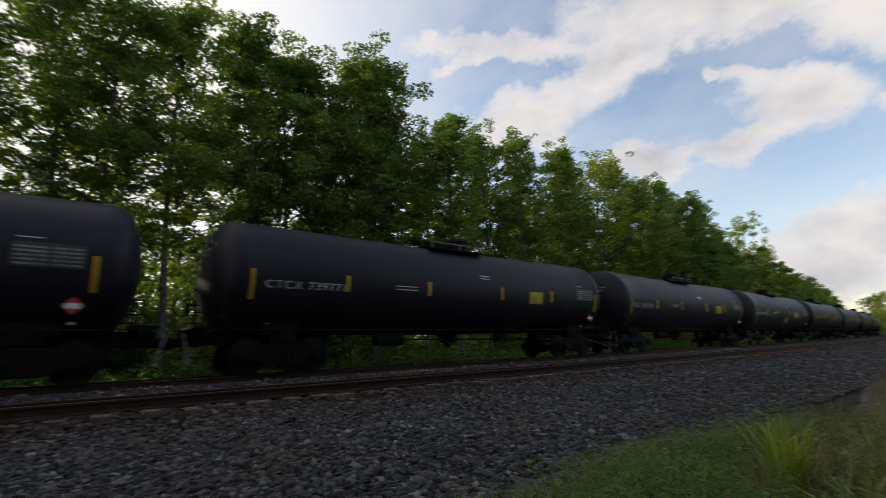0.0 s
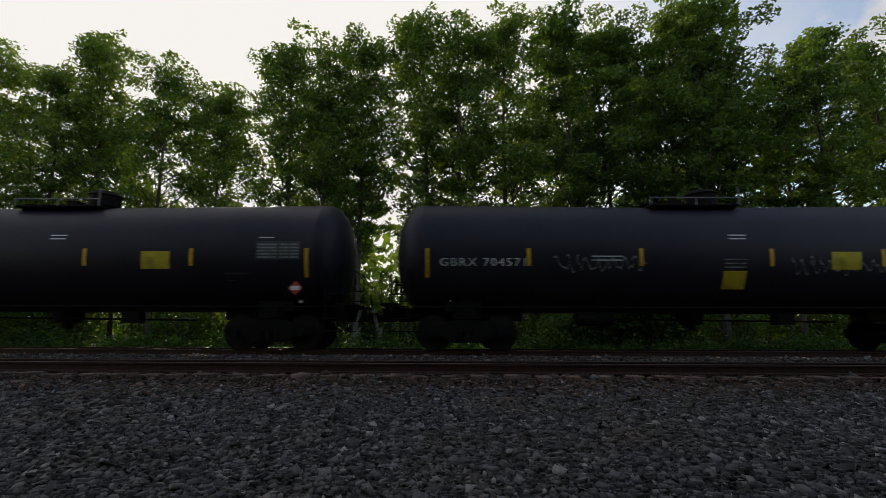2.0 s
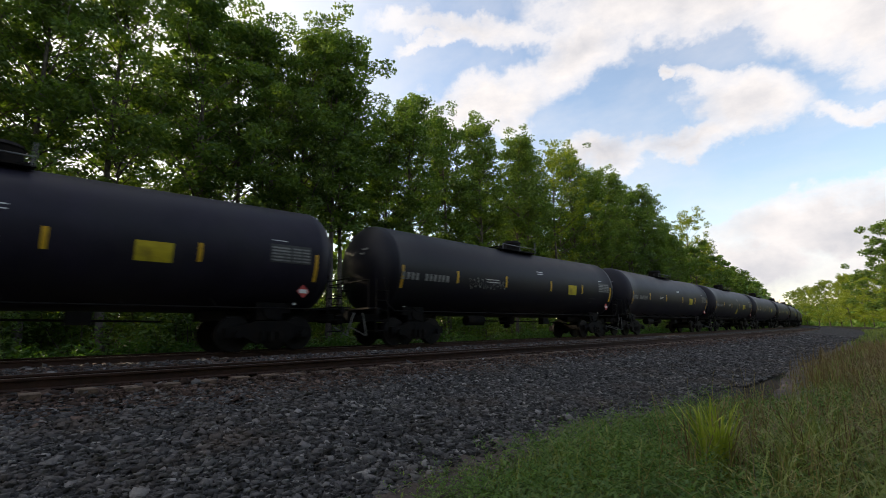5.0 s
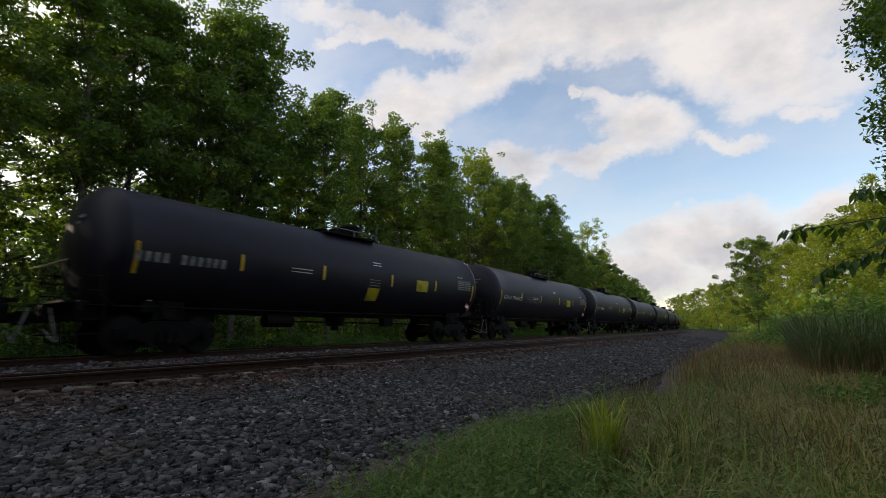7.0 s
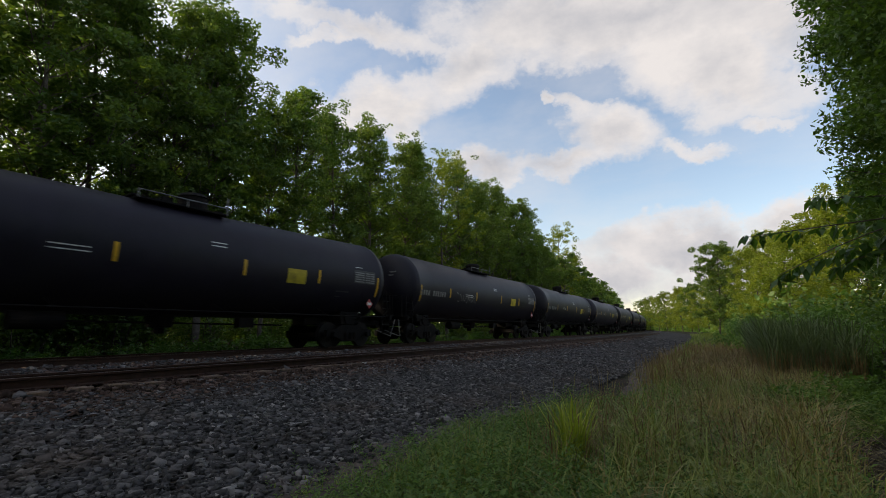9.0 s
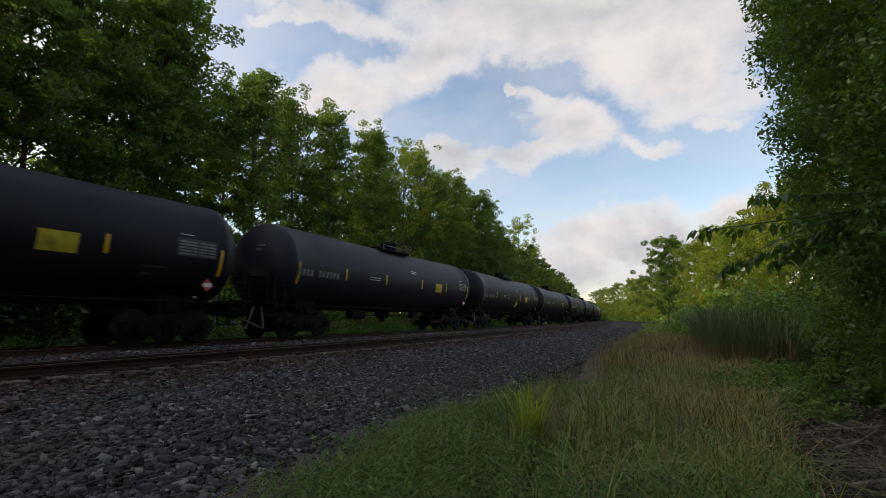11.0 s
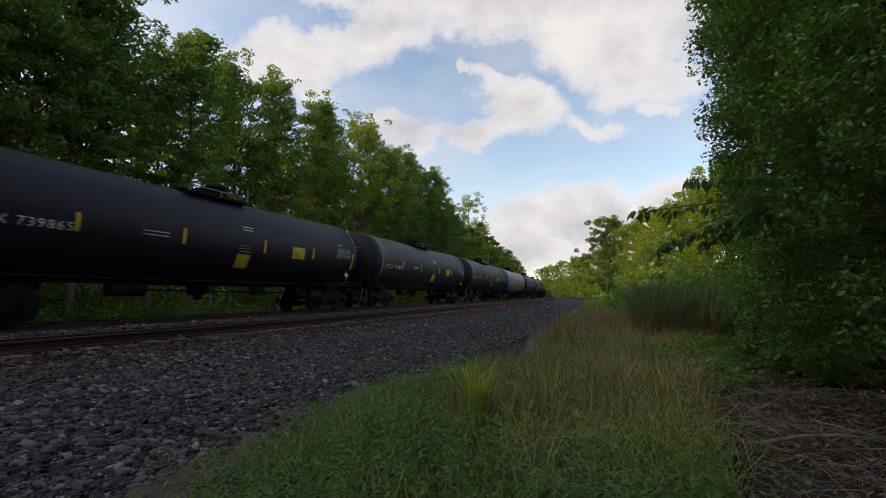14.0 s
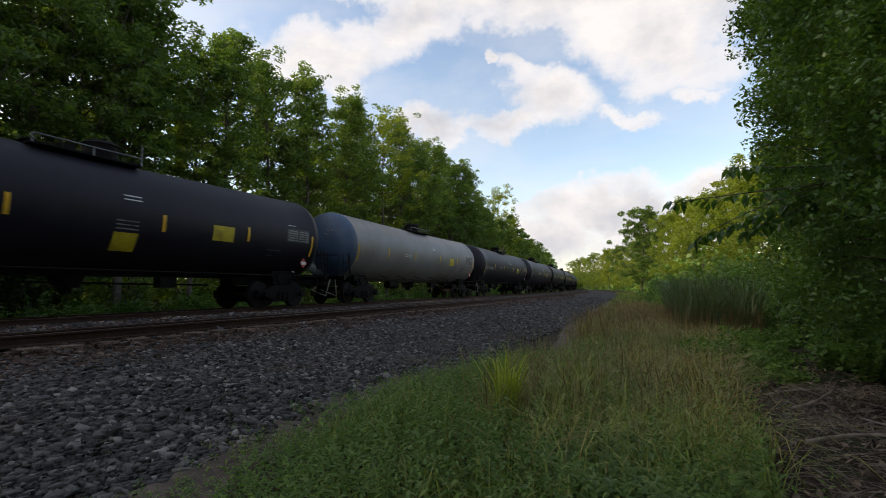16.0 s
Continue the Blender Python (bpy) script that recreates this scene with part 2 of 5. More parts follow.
HERB = leafy("herb_leaves", (0.07, 0.15, 0.034), (0.2, 0.29, 0.08), (1.2, 1.4, 0.6), 0.35)
WEED = leafy("weed_leaves", (0.075, 0.15, 0.035), (0.18, 0.27, 0.07), (1.3, 1.6, 0.6), 0.35)
REED = leafy("reed_blades", (0.09, 0.13, 0.055), (0.18, 0.22, 0.11), (1.2, 1.3, 0.7), 0.3)
OLIVE = leafy("olive_grass", (0.13, 0.185, 0.042), (0.35, 0.4, 0.11), (1.1, 1.1, 0.6), 0.3)
DRYGRASS = leafy("dry_grass", (0.14, 0.10, 0.045), (0.32, 0.24, 0.12), (1.1, 1.0, 0.7), 0.3)
STRAW = leafy("straw_grass", (0.2, 0.17, 0.06), (0.42, 0.36, 0.15), (1.1, 1.0, 0.6), 0.3)
TUFT = leafy("bright_grass", (0.19, 0.27, 0.035), (0.42, 0.48, 0.08), (1.2, 1.3, 0.5), 0.35)
NEARLEAF = leafy("shaded_broad_leaves", (0.044, 0.102, 0.033), (0.108, 0.182, 0.056), (1.9, 2.0, 0.45), 0.38, 0.34)
BUSH = leafy("shrub_leaves", (0.04, 0.1, 0.022), (0.1, 0.18, 0.045), (1.5, 1.7, 0.5), 0.4)

# ---------------------------------------------------------------- track geometry
TURN_R, TURN_Y = 1000.0, -20.0          # the line curves to the left beyond TURN_Y
NEAR_TRACK, FAR_TRACK = 9.35, 13.46     # distance of the two track centres from the camera
CAR_PITCH, CAR_SPEED, CAR_START, TANK_LEN, TANK_R, TANK_Z = 18.2, 20.825, -15.93, 16.9, 1.56, 2.64


def along(a, lat):
    """Place and heading (radians to the left) at arc length a from the camera's foot, lat metres to the left of it."""
    if a < TURN_Y:
        return -lat, a, 0.0
    th = (a - TURN_Y) / (TURN_R - lat)
    return -TURN_R + (TURN_R - lat) * math.cos(th), TURN_Y + (TURN_R - lat) * math.sin(th), th


def along_np(a, lat):
    th = np.maximum(a - TURN_Y, 0) / (TURN_R - lat)
    x = -TURN_R + (TURN_R - lat) * np.cos(th)
    return x, np.minimum(a, TURN_Y) + (TURN_R - lat) * np.sin(th)


def bed(lat):
    """Height of the ground by its distance to the left of the camera."""
    return np.interp(lat, [-400, -60, -9, -3, 1.5, 3.2, 5.2, 7.7, 8.1, 10.35, 10.75, 11.9, 12.3, 14.8, 15.4, 17.6, 20, 45, 400],
                     [1.5, 0.0, -0.5, -0.72, -0.72, -0.66, -0.52, -0.31, -0.225, -0.25, -0.12, -0.1, -0.18, -0.235, -0.26, -0.8, -0.7, -0.3, 4.0])


def mesh_object(name, verts, faces, mat, smooth=False):
    me = bpy.data.meshes.new(name)
    me.from_pydata([tuple(v) for v in verts], [], [tuple(f) for f in faces])
    me.materials.append(mat)
    if smooth:
        me.polygons.foreach_set("use_smooth", [True] * len(me.polygons))
    return new(name, me)


def fast_mesh(name, verts, quads, mat):
    """A mesh from numpy arrays: verts (n, 3), faces (m, 3 or 4)."""
    me = bpy.data.meshes.new(name)
    k = quads.shape[1]
    me.vertices.add(len(verts))
    me.vertices.foreach_set("co", np.ascontiguousarray(verts, dtype=np.float32).ravel())
    me.loops.add(quads.size)
    me.loops.foreach_set("vertex_index", np.ascontiguousarray(quads, dtype=np.int32).ravel())
    me.polygons.add(len(quads))
    me.polygons.foreach_set("loop_start", np.arange(0, quads.size, k, dtype=np.int32))
    me.materials.append(mat)
    me.update(calc_edges=True)
    me.validate()
    return me


def part(name, bm, mat, parent, label="", smooth=False):
    me = bpy.data.meshes.new(name)
    if smooth:
        for f in bm.faces:
            f.smooth = True
    bm.to_mesh(me)
    bm.free()
    me.materials.append(mat)
    ob = new(name, me)
    ob.parent = parent
    if label:
        tagged(ob, label)
    return ob


def thing(name, label, category, group="", m=None):
    ob = new(name)
    ob.empty_display_size = 0.2
    if m is not None:
        ob.matrix_basis = m
    return tagged(ob, label, category, group)


def ribbon(name, lats, zs, a0, a1, step, mat):
    """A cross-section of (lat, z) points swept along the line."""
    A = np.arange(a0, a1 + step, step)
    V, F, k = [], [], len(lats)
    for a in A:
        for lat, z in zip(lats, zs):
            x, y, _ = along(a, lat)
            V.append((x, y, z))
    for i in range(len(A) - 1):
        for j in range(k - 1):
            q = i * k + j
            F.append((q, q + 1, q + k + 1, q + k))
    return mesh_object(name, V, F, mat)


# ---------------------------------------------------------------- ground and track
def make_ground():
    lats = np.concatenate([[-400, -200, -100, -60, -40, -25, -15], np.arange(-9, 20, 0.5), [22, 26, 32, 40, 55, 80, 140, 250, 400]])
    A = np.concatenate([[-400, -200, -100, -60, -40], np.arange(-30, 60, 0.6), np.arange(60, 420, 8.0), [500, 620, 800]])
    V, F, k = [], [], len(lats)
    for a in A:
        for lat in lats:
            x, y, _ = along(a, lat)
            z = float(bed(lat)) - 0.03
            if not 7.5 < lat < 15.5:
                z += 0.06 * noise.noise((x * 0.7, y * 0.7, 0)) + 0.04 * noise.noise((x * 2.1, y * 2.1, 5))
            V.append((x, y, z))
    for i in range(len(A) - 1):
        for j in range(k - 1):
            q = i * k + j
            F.append((q, q + k, q + k + 1, q + 1))
    ob = mesh_object("ground", V, F, SOIL, True)
    tagged(ob, "dark soil under grass and leaf litter", "ground", kind="structure")


def make_ballast():
    lats = np.concatenate([[2.4], np.arange(3.0, 8.2, 0.25), np.arange(8.5, 15.5, 0.5), np.arange(15.5, 17.6, 0.35)])
    ob = ribbon("ballast", lats, [float(bed(l)) + (0.012 if l > 2.5 else -0.12) for l in lats], -60, 420, 1.0, BALLAST)
    tagged(ob, "grey crushed stone ballast under two railway tracks", "ballast", kind="structure")


def box(bm, cx, cy, cz, sx, sy, sz):
    m = Matrix.LocRotScale((cx, cy, cz), None, (sx, sy, sz))
    return bmesh.ops.create_cube(bm, size=1.0, matrix=m)["verts"]


def rod(bm, a, b, r, seg=8, r2=None):
    a, b = Vector(a), Vector(b)
    q = (b - a).to_track_quat("Z", "Y")
    m = Matrix.LocRotScale((a + b) / 2, q, None)
    bmesh.ops.create_cone(bm, cap_ends=True, segments=seg, radius1=r, radius2=r if r2 is None else r2, depth=(b - a).length, matrix=m)


def bevelled(bm, w, seg=1):
    bmesh.ops.bevel(bm, geom=list(bm.edges), offset=w, segments=seg, affect="EDGES", clamp_overlap=True)
    return bm


def make_tracks():
    prof = [(-0.07, -0.175), (-0.07, -0.162), (-0.011, -0.14), (-0.011, -0.045), (-0.036, -0.035), (-0.036, -0.006),
            (-0.026, 0.0), (0.026, 0.0), (0.036, -0.006), (0.036, -0.035), (0.011, -0.045), (0.011, -0.14), (0.07, -0.162), (0.07, -0.175)]
    bm = bmesh.new()
    box(bm, 0, 0, 0, 2.6, 0.23, 0.18)
    bevelled(bm, 0.012)
    tie_mesh = bpy.data.meshes.new("crosstie")
    bm.to_mesh(tie_mesh)
    bm.free()
    tie_mesh.materials.append(TIE)
    bm = bmesh.new()
    box(bm, 0, 0, 0, 0.36, 0.2, 0.018)
    for sx, sy in product((-0.11, 0.11), (-0.06, 0.06)):
        box(bm, sx, sy, 0.02, 0.03, 0.03, 0.03)
    plate_mesh = bpy.data.meshes.new("tie_plate")
    bm.to_mesh(plate_mesh)
    bm.free()
    plate_mesh.materials.append(RUST)
    g = np.random.default_rng(11)
    for centre, near in ((NEAR_TRACK, True), (FAR_TRACK, False)):
        track = thing("railway_track", "railway track of rusty rails on timber crossties, " + ("empty" if near else "under the train"), "railway track", "the two tracks")
        for side in (-0.7525, 0.7525):
            lift = (0.014 if side < 0 else -0.05) if near else (0.034 if side < 0 else 0.004)
            ob = ribbon("rail", [centre + side + p[0] for p in prof], [p[1] + lift for p in prof], -60, 420, 2.0, RUST)
            ob.data.materials.append(RAILTOP)
            for i, p in enumerate(ob.data.polygons):
                if i % (len(prof) - 1) == 6:
                    p.material_index = 1
            ob.parent = track
            tagged(ob, "rust-brown rail with a worn bright top")
        for i in range(215 if near else 90):
            a = (-20 if near else -12) + i * 0.535 + g.normal() * 0.025
            x, y, th = along(a, centre + g.normal() * 0.03)
            t = new("crosstie", tie_mesh)
            t.parent = track
            t.matrix_basis = pose(x, y, (-0.301 if near else -0.264) + g.normal() * 0.006, 0, (-2.44 if near else -1.14) + g.normal() * 0.3, math.degrees(th) + g.normal() * 1.2)
            if near:
                x, y, th = along(a, centre - 0.7525)
                t = new("tie_plate", plate_mesh)
                t.parent = track
                t.matrix_basis = pose(x, y, -0.17, 0, -2.44, math.degrees(th))


def make_stones():
    """Loose crushed stone lying on the ballast, near the camera; farther off fewer and larger."""
    g = np.random.default_rng(21)
    cube = np.array(list(product((-1, 1), (-1, 1), (-1, 1))), dtype=float)
    faces = np.array([(0, 1, 3, 2), (4, 6, 7, 5), (0, 4, 5, 1), (2, 3, 7, 6), (1, 5, 7, 3)])     # open below, where they lie
    a, lat, size = [], [], []
    for a0, a1, l0, l1, per, s in ((-4.5, 12, 3.0, 8.15, 720, 0.0172), (12, 26, 2.8, 8.15, 300, 0.022), (26, 60, 3.2, 8.15, 60, 0.036), (-14, -4.5, 4.5, 8.15, 260, 0.0215), (-14, 34, 10.5, 12.2, 260, 0.022), (-10, 22, 8.0, 8.7, 80, 0.03)):
        n = int((a1 - a0) * (l1 - l0) * per)
        a.append(a0 + (a1 - a0) * g.random(n))
        lat.append(l0 + (l1 - l0) * g.random(n))
        size.append(s * np.exp(g.normal(size=n) * 0.28))
    a, lat, size = map(np.concatenate, (a, lat, size))
    x, y = along_np(a, lat)
    keep = x < edge_x(y) + 0.06 + g.normal(size=len(a)) * 0.2
    a, lat, size, x, y = a[keep], lat[keep], size[keep], x[keep], y[keep]
    n = len(a)
    z = bed(lat) + 0.012 + size * (0.05 + 0.5 * g.random(n))
    V = cube[None] * (0.7 + 0.55 * g.random((n, 8, 1))) + g.normal(size=(n, 8, 3)) * 0.22
    V *= (size[:, None] * np.array([1.15, 1.0, 0.58]) * (0.7 + 0.75 * g.random((n, 3))))[:, None, :]
    ca, sa = np.cos(g.random(n) * 6.28), np.sin(g.random(n) * 6.28)
    norm = np.sqrt(ca ** 2 + sa ** 2)
    ca, sa = ca / norm, sa / norm
    X = V[..., 0] * ca[:, None] - V[..., 1] * sa[:, None]
    Y = V[..., 0] * sa[:, None] + V[..., 1] * ca[:, None]
    tx = g.normal(size=n) * 0.38
    Z = V[..., 2] * np.cos(tx)[:, None] + X * np.sin(tx)[:, None]
    P = np.stack([X + x[:, None], Y + y[:, None], Z + z[:, None]], -1).reshape(-1, 3)
    P = P.reshape(n, 8, 3)
    rusty = g.random(n) < np.interp(lat, [6.6, 7.3, 8.0, 11.0, 11.6], [0.0, 0.35, 0.9, 0.5, 0.4])
    for pick, mat, label in ((~rusty, STONE, "grey crushed stones lying loose on the track bed"), (rusty, RUSTY_STONE, "rust-stained crushed stones beside the rails")):
        q = P[pick].reshape(-1, 3)
        F = (faces[None] + (np.arange(pick.sum()) * 8)[:, None, None]).reshape(-1, 4)
        ob = new("ballast_stones", fast_mesh("ballast_stones", q, F, mat))
        tagged(ob, label, "gravel", kind="stuff")


def make_verge():
    """Bare sandy strip between the stones and the grass."""
    Y = np.arange(-6.0, 44.0, 0.3)
    offs = np.linspace(-0.28, 0.62, 7)
    V, F, k = [], [], len(offs)
    for y in Y:
        e = float(edge_x(y)) + 0.12 * noise.noise((0.0, y * 0.8, 3.0))
        for i, o in enumerate(offs):
            x = e + o
            z = float(ground_z(np.array(x), np.array(y))) + 0.03
            z += (0.026 if 0 < i < k - 1 else -0.06) + 0.014 * noise.noise((x * 3, y * 3, 1))
            V.append((x, y, z))
    for i in range(len(Y) - 1):
        for j in range(k - 1):
            q = i * k + j
            F.append((q, q + 1, q + k + 1, q + k))
    tagged(mesh_object("verge", V, F, SAND, True), "bare pinkish sandy strip between ballast and grass", "ground", kind="structure")


def edge_x(y):
    """Where the grass meets the ballast."""
    return np.interp(y, [-10, 2.3, 3.0, 4.2, 5.4, 7.2, 8.7, 10.4, 11.2, 13.3, 17, 25, 40, 70, 110], [-3.2, -3.2, -3.4, -3.65, -3.65, -3.5, -3.0, -2.25, -2.4, -2.75, -3.35, -3.9, -5.0, -7.0, -11.5])


def ground_z(x, y):
    """Height of the sheet of ground at each place."""
    lat = -(x + (y - TURN_Y) ** 2 / (2 * TURN_R) * (y > TURN_Y))
    return bed(lat) - 0.03


make_ground()
make_ballast()
make_verge()


# ---------------------------------------------------------------- train
def lathe(profile, seg=44):
    """Turn (position, radius) pairs round the y axis."""
    bm = bmesh.new()
    rings = []
    for y, r in profile:
        rings.append([bm.verts.new((r * math.cos(2 * math.pi * i / seg), y, r * math.sin(2 * math.pi * i / seg))) for i in range(seg)])
    for a, b in zip(rings, rings[1:]):
        for i in range(seg):
            bm.faces.new((a[i], a[(i + 1) % seg], b[(i + 1) % seg], b[i]))
    bm.faces.new(rings[0])
    bm.faces.new(rings[-1][::-1])
    bmesh.ops.recalc_face_normals(bm, faces=bm.faces)
    return bm


HALF, HEAD = TANK_LEN / 2, 0.72


def sag(y):
    """The tank slopes down a little from both ends to its middle."""
    return -0.07 * (1 - min(1, abs(y) / HALF))


def tank_mesh(y0, y1):
    """The jacketed shell between y0 and y1, with a domed head at whichever end is the tank's own."""
    prof = []
    if y0 <= -HALF + 0.01:
        prof += [(-HALF + HEAD * (1 - math.cos(u * math.pi / 2)), max(0.02, TANK_R * math.sin(u * math.pi / 2))) for u in np.linspace(0.015, 1, 12)]
        prof += [(-HALF + HEAD + 0.02, TANK_R + 0.008), (-HALF + HEAD + 0.1, TANK_R + 0.008), (-HALF + HEAD + 0.12, TANK_R)]
    else:
        prof += [(y0, TANK_R)]
    prof += [(y, TANK_R) for y in (-6.4, -5.1, -3.8, -2.5, -1.3, -0.02, 0.02, 1.3, 2.5, 3.8, 5.1, 6.4) if prof[-1][0] < y < min(y1, HALF - HEAD - 0.15)]
    if y1 >= HALF - 0.01:
        prof += [(HALF - HEAD - 0.12, TANK_R), (HALF - HEAD - 0.1, TANK_R + 0.008), (HALF - HEAD - 0.02, TANK_R + 0.008)]
        prof += [(HALF - HEAD * (1 - math.cos(u * math.pi / 2)), max(0.02, TANK_R * math.sin(u * math.pi / 2))) for u in np.linspace(1, 0.015, 12)]
    else:
        prof += [(y1, TANK_R)]
    bm = lathe(prof)
    for v in bm.verts:
        v.co.z += sag(v.co.y) + TANK_Z
    return bm


def side_x(y, z, out=0.004):
    """Where the shell's near side is, at (y, z)."""
    dz = z - TANK_Z - sag(y)
    return math.sqrt(max(0.01, (TANK_R + out) ** 2 - dz * dz))


def decal(y0, y1, z0, z1, out=0.004, thick=0.003, bm=None, ny=2, nz=5):
    """A thin patch that follows the shell."""
    bm = bm or bmesh.new()
    lay = []
    for o in (out, out + thick):
        lay.append([[bm.verts.new((side_x(y, z, o), y, z)) for z in np.linspace(z0, z1, nz)] for y in np.linspace(y0, y1, ny)])
    a, b = lay
    for i in range(ny - 1):
        for j in range(nz - 1):
            bm.faces.new((b[i][j], b[i + 1][j], b[i + 1][j + 1], b[i][j + 1]))
    for i in range(ny - 1):
        for j in (0, nz - 1):
            bm.faces.new((a[i][j], a[i + 1][j], b[i + 1][j], b[i][j]))
    for j in range(nz - 1):
        for i in (0, ny - 1):
            bm.faces.new((a[i][j], a[i][j + 1], b[i][j + 1], b[i][j]))
    return bm


def lettering(words, y, z, size, parent, name="lettering"):
    """Raised paint letters on the near side, starting at y, on the base line z."""
    cu = bpy.data.curves.new("letters", "FONT")
    cu.body, cu.size, cu.space_character, cu.extrude = words, size, 1.22, 0.0
    cu.resolution_u = 3
    tmp = new("letters", cu)
    bpy.context.view_layer.update()
    me = bpy.data.meshes.new_from_object(tmp.evaluated_get(bpy.context.evaluated_depsgraph_get()))
    bpy.data.objects.remove(tmp)
    wide = 2.26 / max(v.co.x for v in me.vertices)     # from one reflector strip to the next
    for v in me.vertices:
        py, pz = y + v.co.x * wide, z + v.co.y
        v.co = (side_x(py, pz, 0.006), py, pz)
    me.materials.append(WHITE_PAINT)
    ob = new(name, me)
    ob.parent = parent
    tagged(ob, "white painted letters and numbers")
    return ob


def char_bars(y, z, h, count, gap_after, parent):
    for i in range(count):
        if i == gap_after:
            y += h * 0.95
        part("letter_bar", decal(y, y + h * 0.55, z, z + h, nz=3), DULL_WHITE, parent, "pale painted letter bar")
        y += h * 0.86


# meshes that every car shares
def bogie_into(car, y):
    bogie = new("bogie")
    bogie.parent = car
    bogie.location = (0, y, 0)
    for sx in (-1, 1):
        bm = bmesh.new()
        x = 1.02 * sx
        # cast side frame: arched top, dropped lower bar, journal ends
        pts = [(-1.2, 0.36), (-1.2, 0.62), (-0.75, 0.66), (-0.42, 0.8), (0.42, 0.8), (0.75, 0.66), (1.2, 0.62), (1.2, 0.36), (0.72, 0.38), (0.4, 0.2), (-0.4, 0.2), (-0.72, 0.38)]
        ring = [[bm.verts.new((x + o, py, pz)) for py, pz in pts] for o in (-0.07, 0.07)]
        bm.faces.new(ring[0])
        bm.faces.new(ring[1][::-1])
        for i in range(len(pts)):
            j = (i + 1) % len(pts)
            bm.faces.new((ring[0][i], ring[0][j], ring[1][j], ring[1][i]))
        for wy in (-0.89, 0.89):
            rod(bm, (x + 0.1 * sx, wy, 0.457), (x + 0.22 * sx, wy, 0.457), 0.11, 12)
        for k in range(3):
            rod(bm, (x + 0.08 * sx, -0.22 + 0.22 * k, 0.27), (x + 0.08 * sx, -0.22 + 0.22 * k, 0.52), 0.075, 8)
        bmesh.ops.recalc_face_normals(bm, faces=bm.faces)
        part("side_frame", bm, STEEL, bogie)
    bm = bmesh.new()
    box(bm, 0, 0, 0.62, 2.2, 0.36, 0.24)
    rod(bm, (0, 0, 0.7), (0, 0, 0.86), 0.25, 16)
    part("bolster", bm, STEEL, bogie)
    for wy in (-0.89, 0.89):
        bm = bmesh.new()
        rod(bm, (-1.05, 0, 0), (1.05, 0, 0), 0.08, 10)
        for sx in (-1, 1):
            for x0, x1, r in ((0.69, 0.72, 0.49), (0.72, 0.83, 0.457), (0.73, 0.8, 0.2)):
                rod(bm, (sx * x0, 0, 0), (sx * x1, 0, 0), r, 28)
            for k in range(6):
                an = k * math.pi / 3
                rod(bm, (sx * 0.825, 0.3 * math.cos(an), 0.3 * math.sin(an)), (sx * 0.84, 0.3 * math.cos(an), 0.3 * math.sin(an)), 0.05, 6)
        ws = part("wheelset", bm, WHEEL, bogie)
        ws.location = (0, wy, 0.457)
    return bogie


def car_end(car, s):
    """Sill, platform, ladder, coupler and brake gear at the end s (-1 or 1)."""
    e = HALF
    bm = bmesh.new()
    box(bm, 0, s * (e - 1.6), 0.98, 0.62, 4.0, 0.34)
    box(bm, 0, s * (e - 1.9), 1.16, 1.9, 1.0, 0.3)
    part("stub_sill", bevelled(bm, 0.02), STEEL, car)
    bm = bmesh.new()
    box(bm, 0, s * (e + 0.08), 1.2, 2.7, 0.5, 0.05)
    box(bm, 0, s * (e + 0.02), 1.12, 2.9, 0.12, 0.2)
    part("end_platform", bm, STEEL, car)
    for sx in (-1, 1):
        bm = bmesh.new()
        x, y = 1.36 * sx, s * (e - 0.2)
        for dy in (-0.24, 0.24):
            rod(bm, (x, y + dy, 0.45), (x, y + dy, 2.15), 0.022, 6)
        for k in range(5):
            rod(bm, (x, y - 0.24, 0.5 + 0.32 * k), (x, y + 0.24, 0.5 + 0.32 * k), 0.016, 6)
        part("ladder", bm, STEEL, car)
    bm = bmesh.new()
    box(bm, 0, s * (e + 0.35), 0.87, 0.22, 0.7, 0.2)
    box(bm, 0.05, s * (e + 0.62), 0.87, 0.34, 0.22, 0.3)
    part("coupler", bevelled(bm, 0.03), STEEL, car)
    bm = bmesh.new()
    for sx in (-1, 1):
        rod(bm, (1.3 * sx, s * (e + 0.3), 1.2), (1.3 * sx, s * (e + 0.3), 2.1), 0.02, 6)
    rod(bm, (-1.3, s * (e + 0.3), 2.1), (1.3, s * (e + 0.3), 2.1), 0.02, 6)
    part("end_rail", bm, STEEL, car)
    bm = bmesh.new()
    rod(bm, (1.2, s * (e + 0.3), 0.35), (1.28, s * (e + 0.5), 1.05), 0.02, 6)
    rod(bm, (0.4, s * (e + 0.34), 0.62), (1.2, s * (e + 0.34), 0.35), 0.02, 6)
    part("uncoupling_lever", bm, DULL_WHITE, car, "pale worn uncoupling lever")


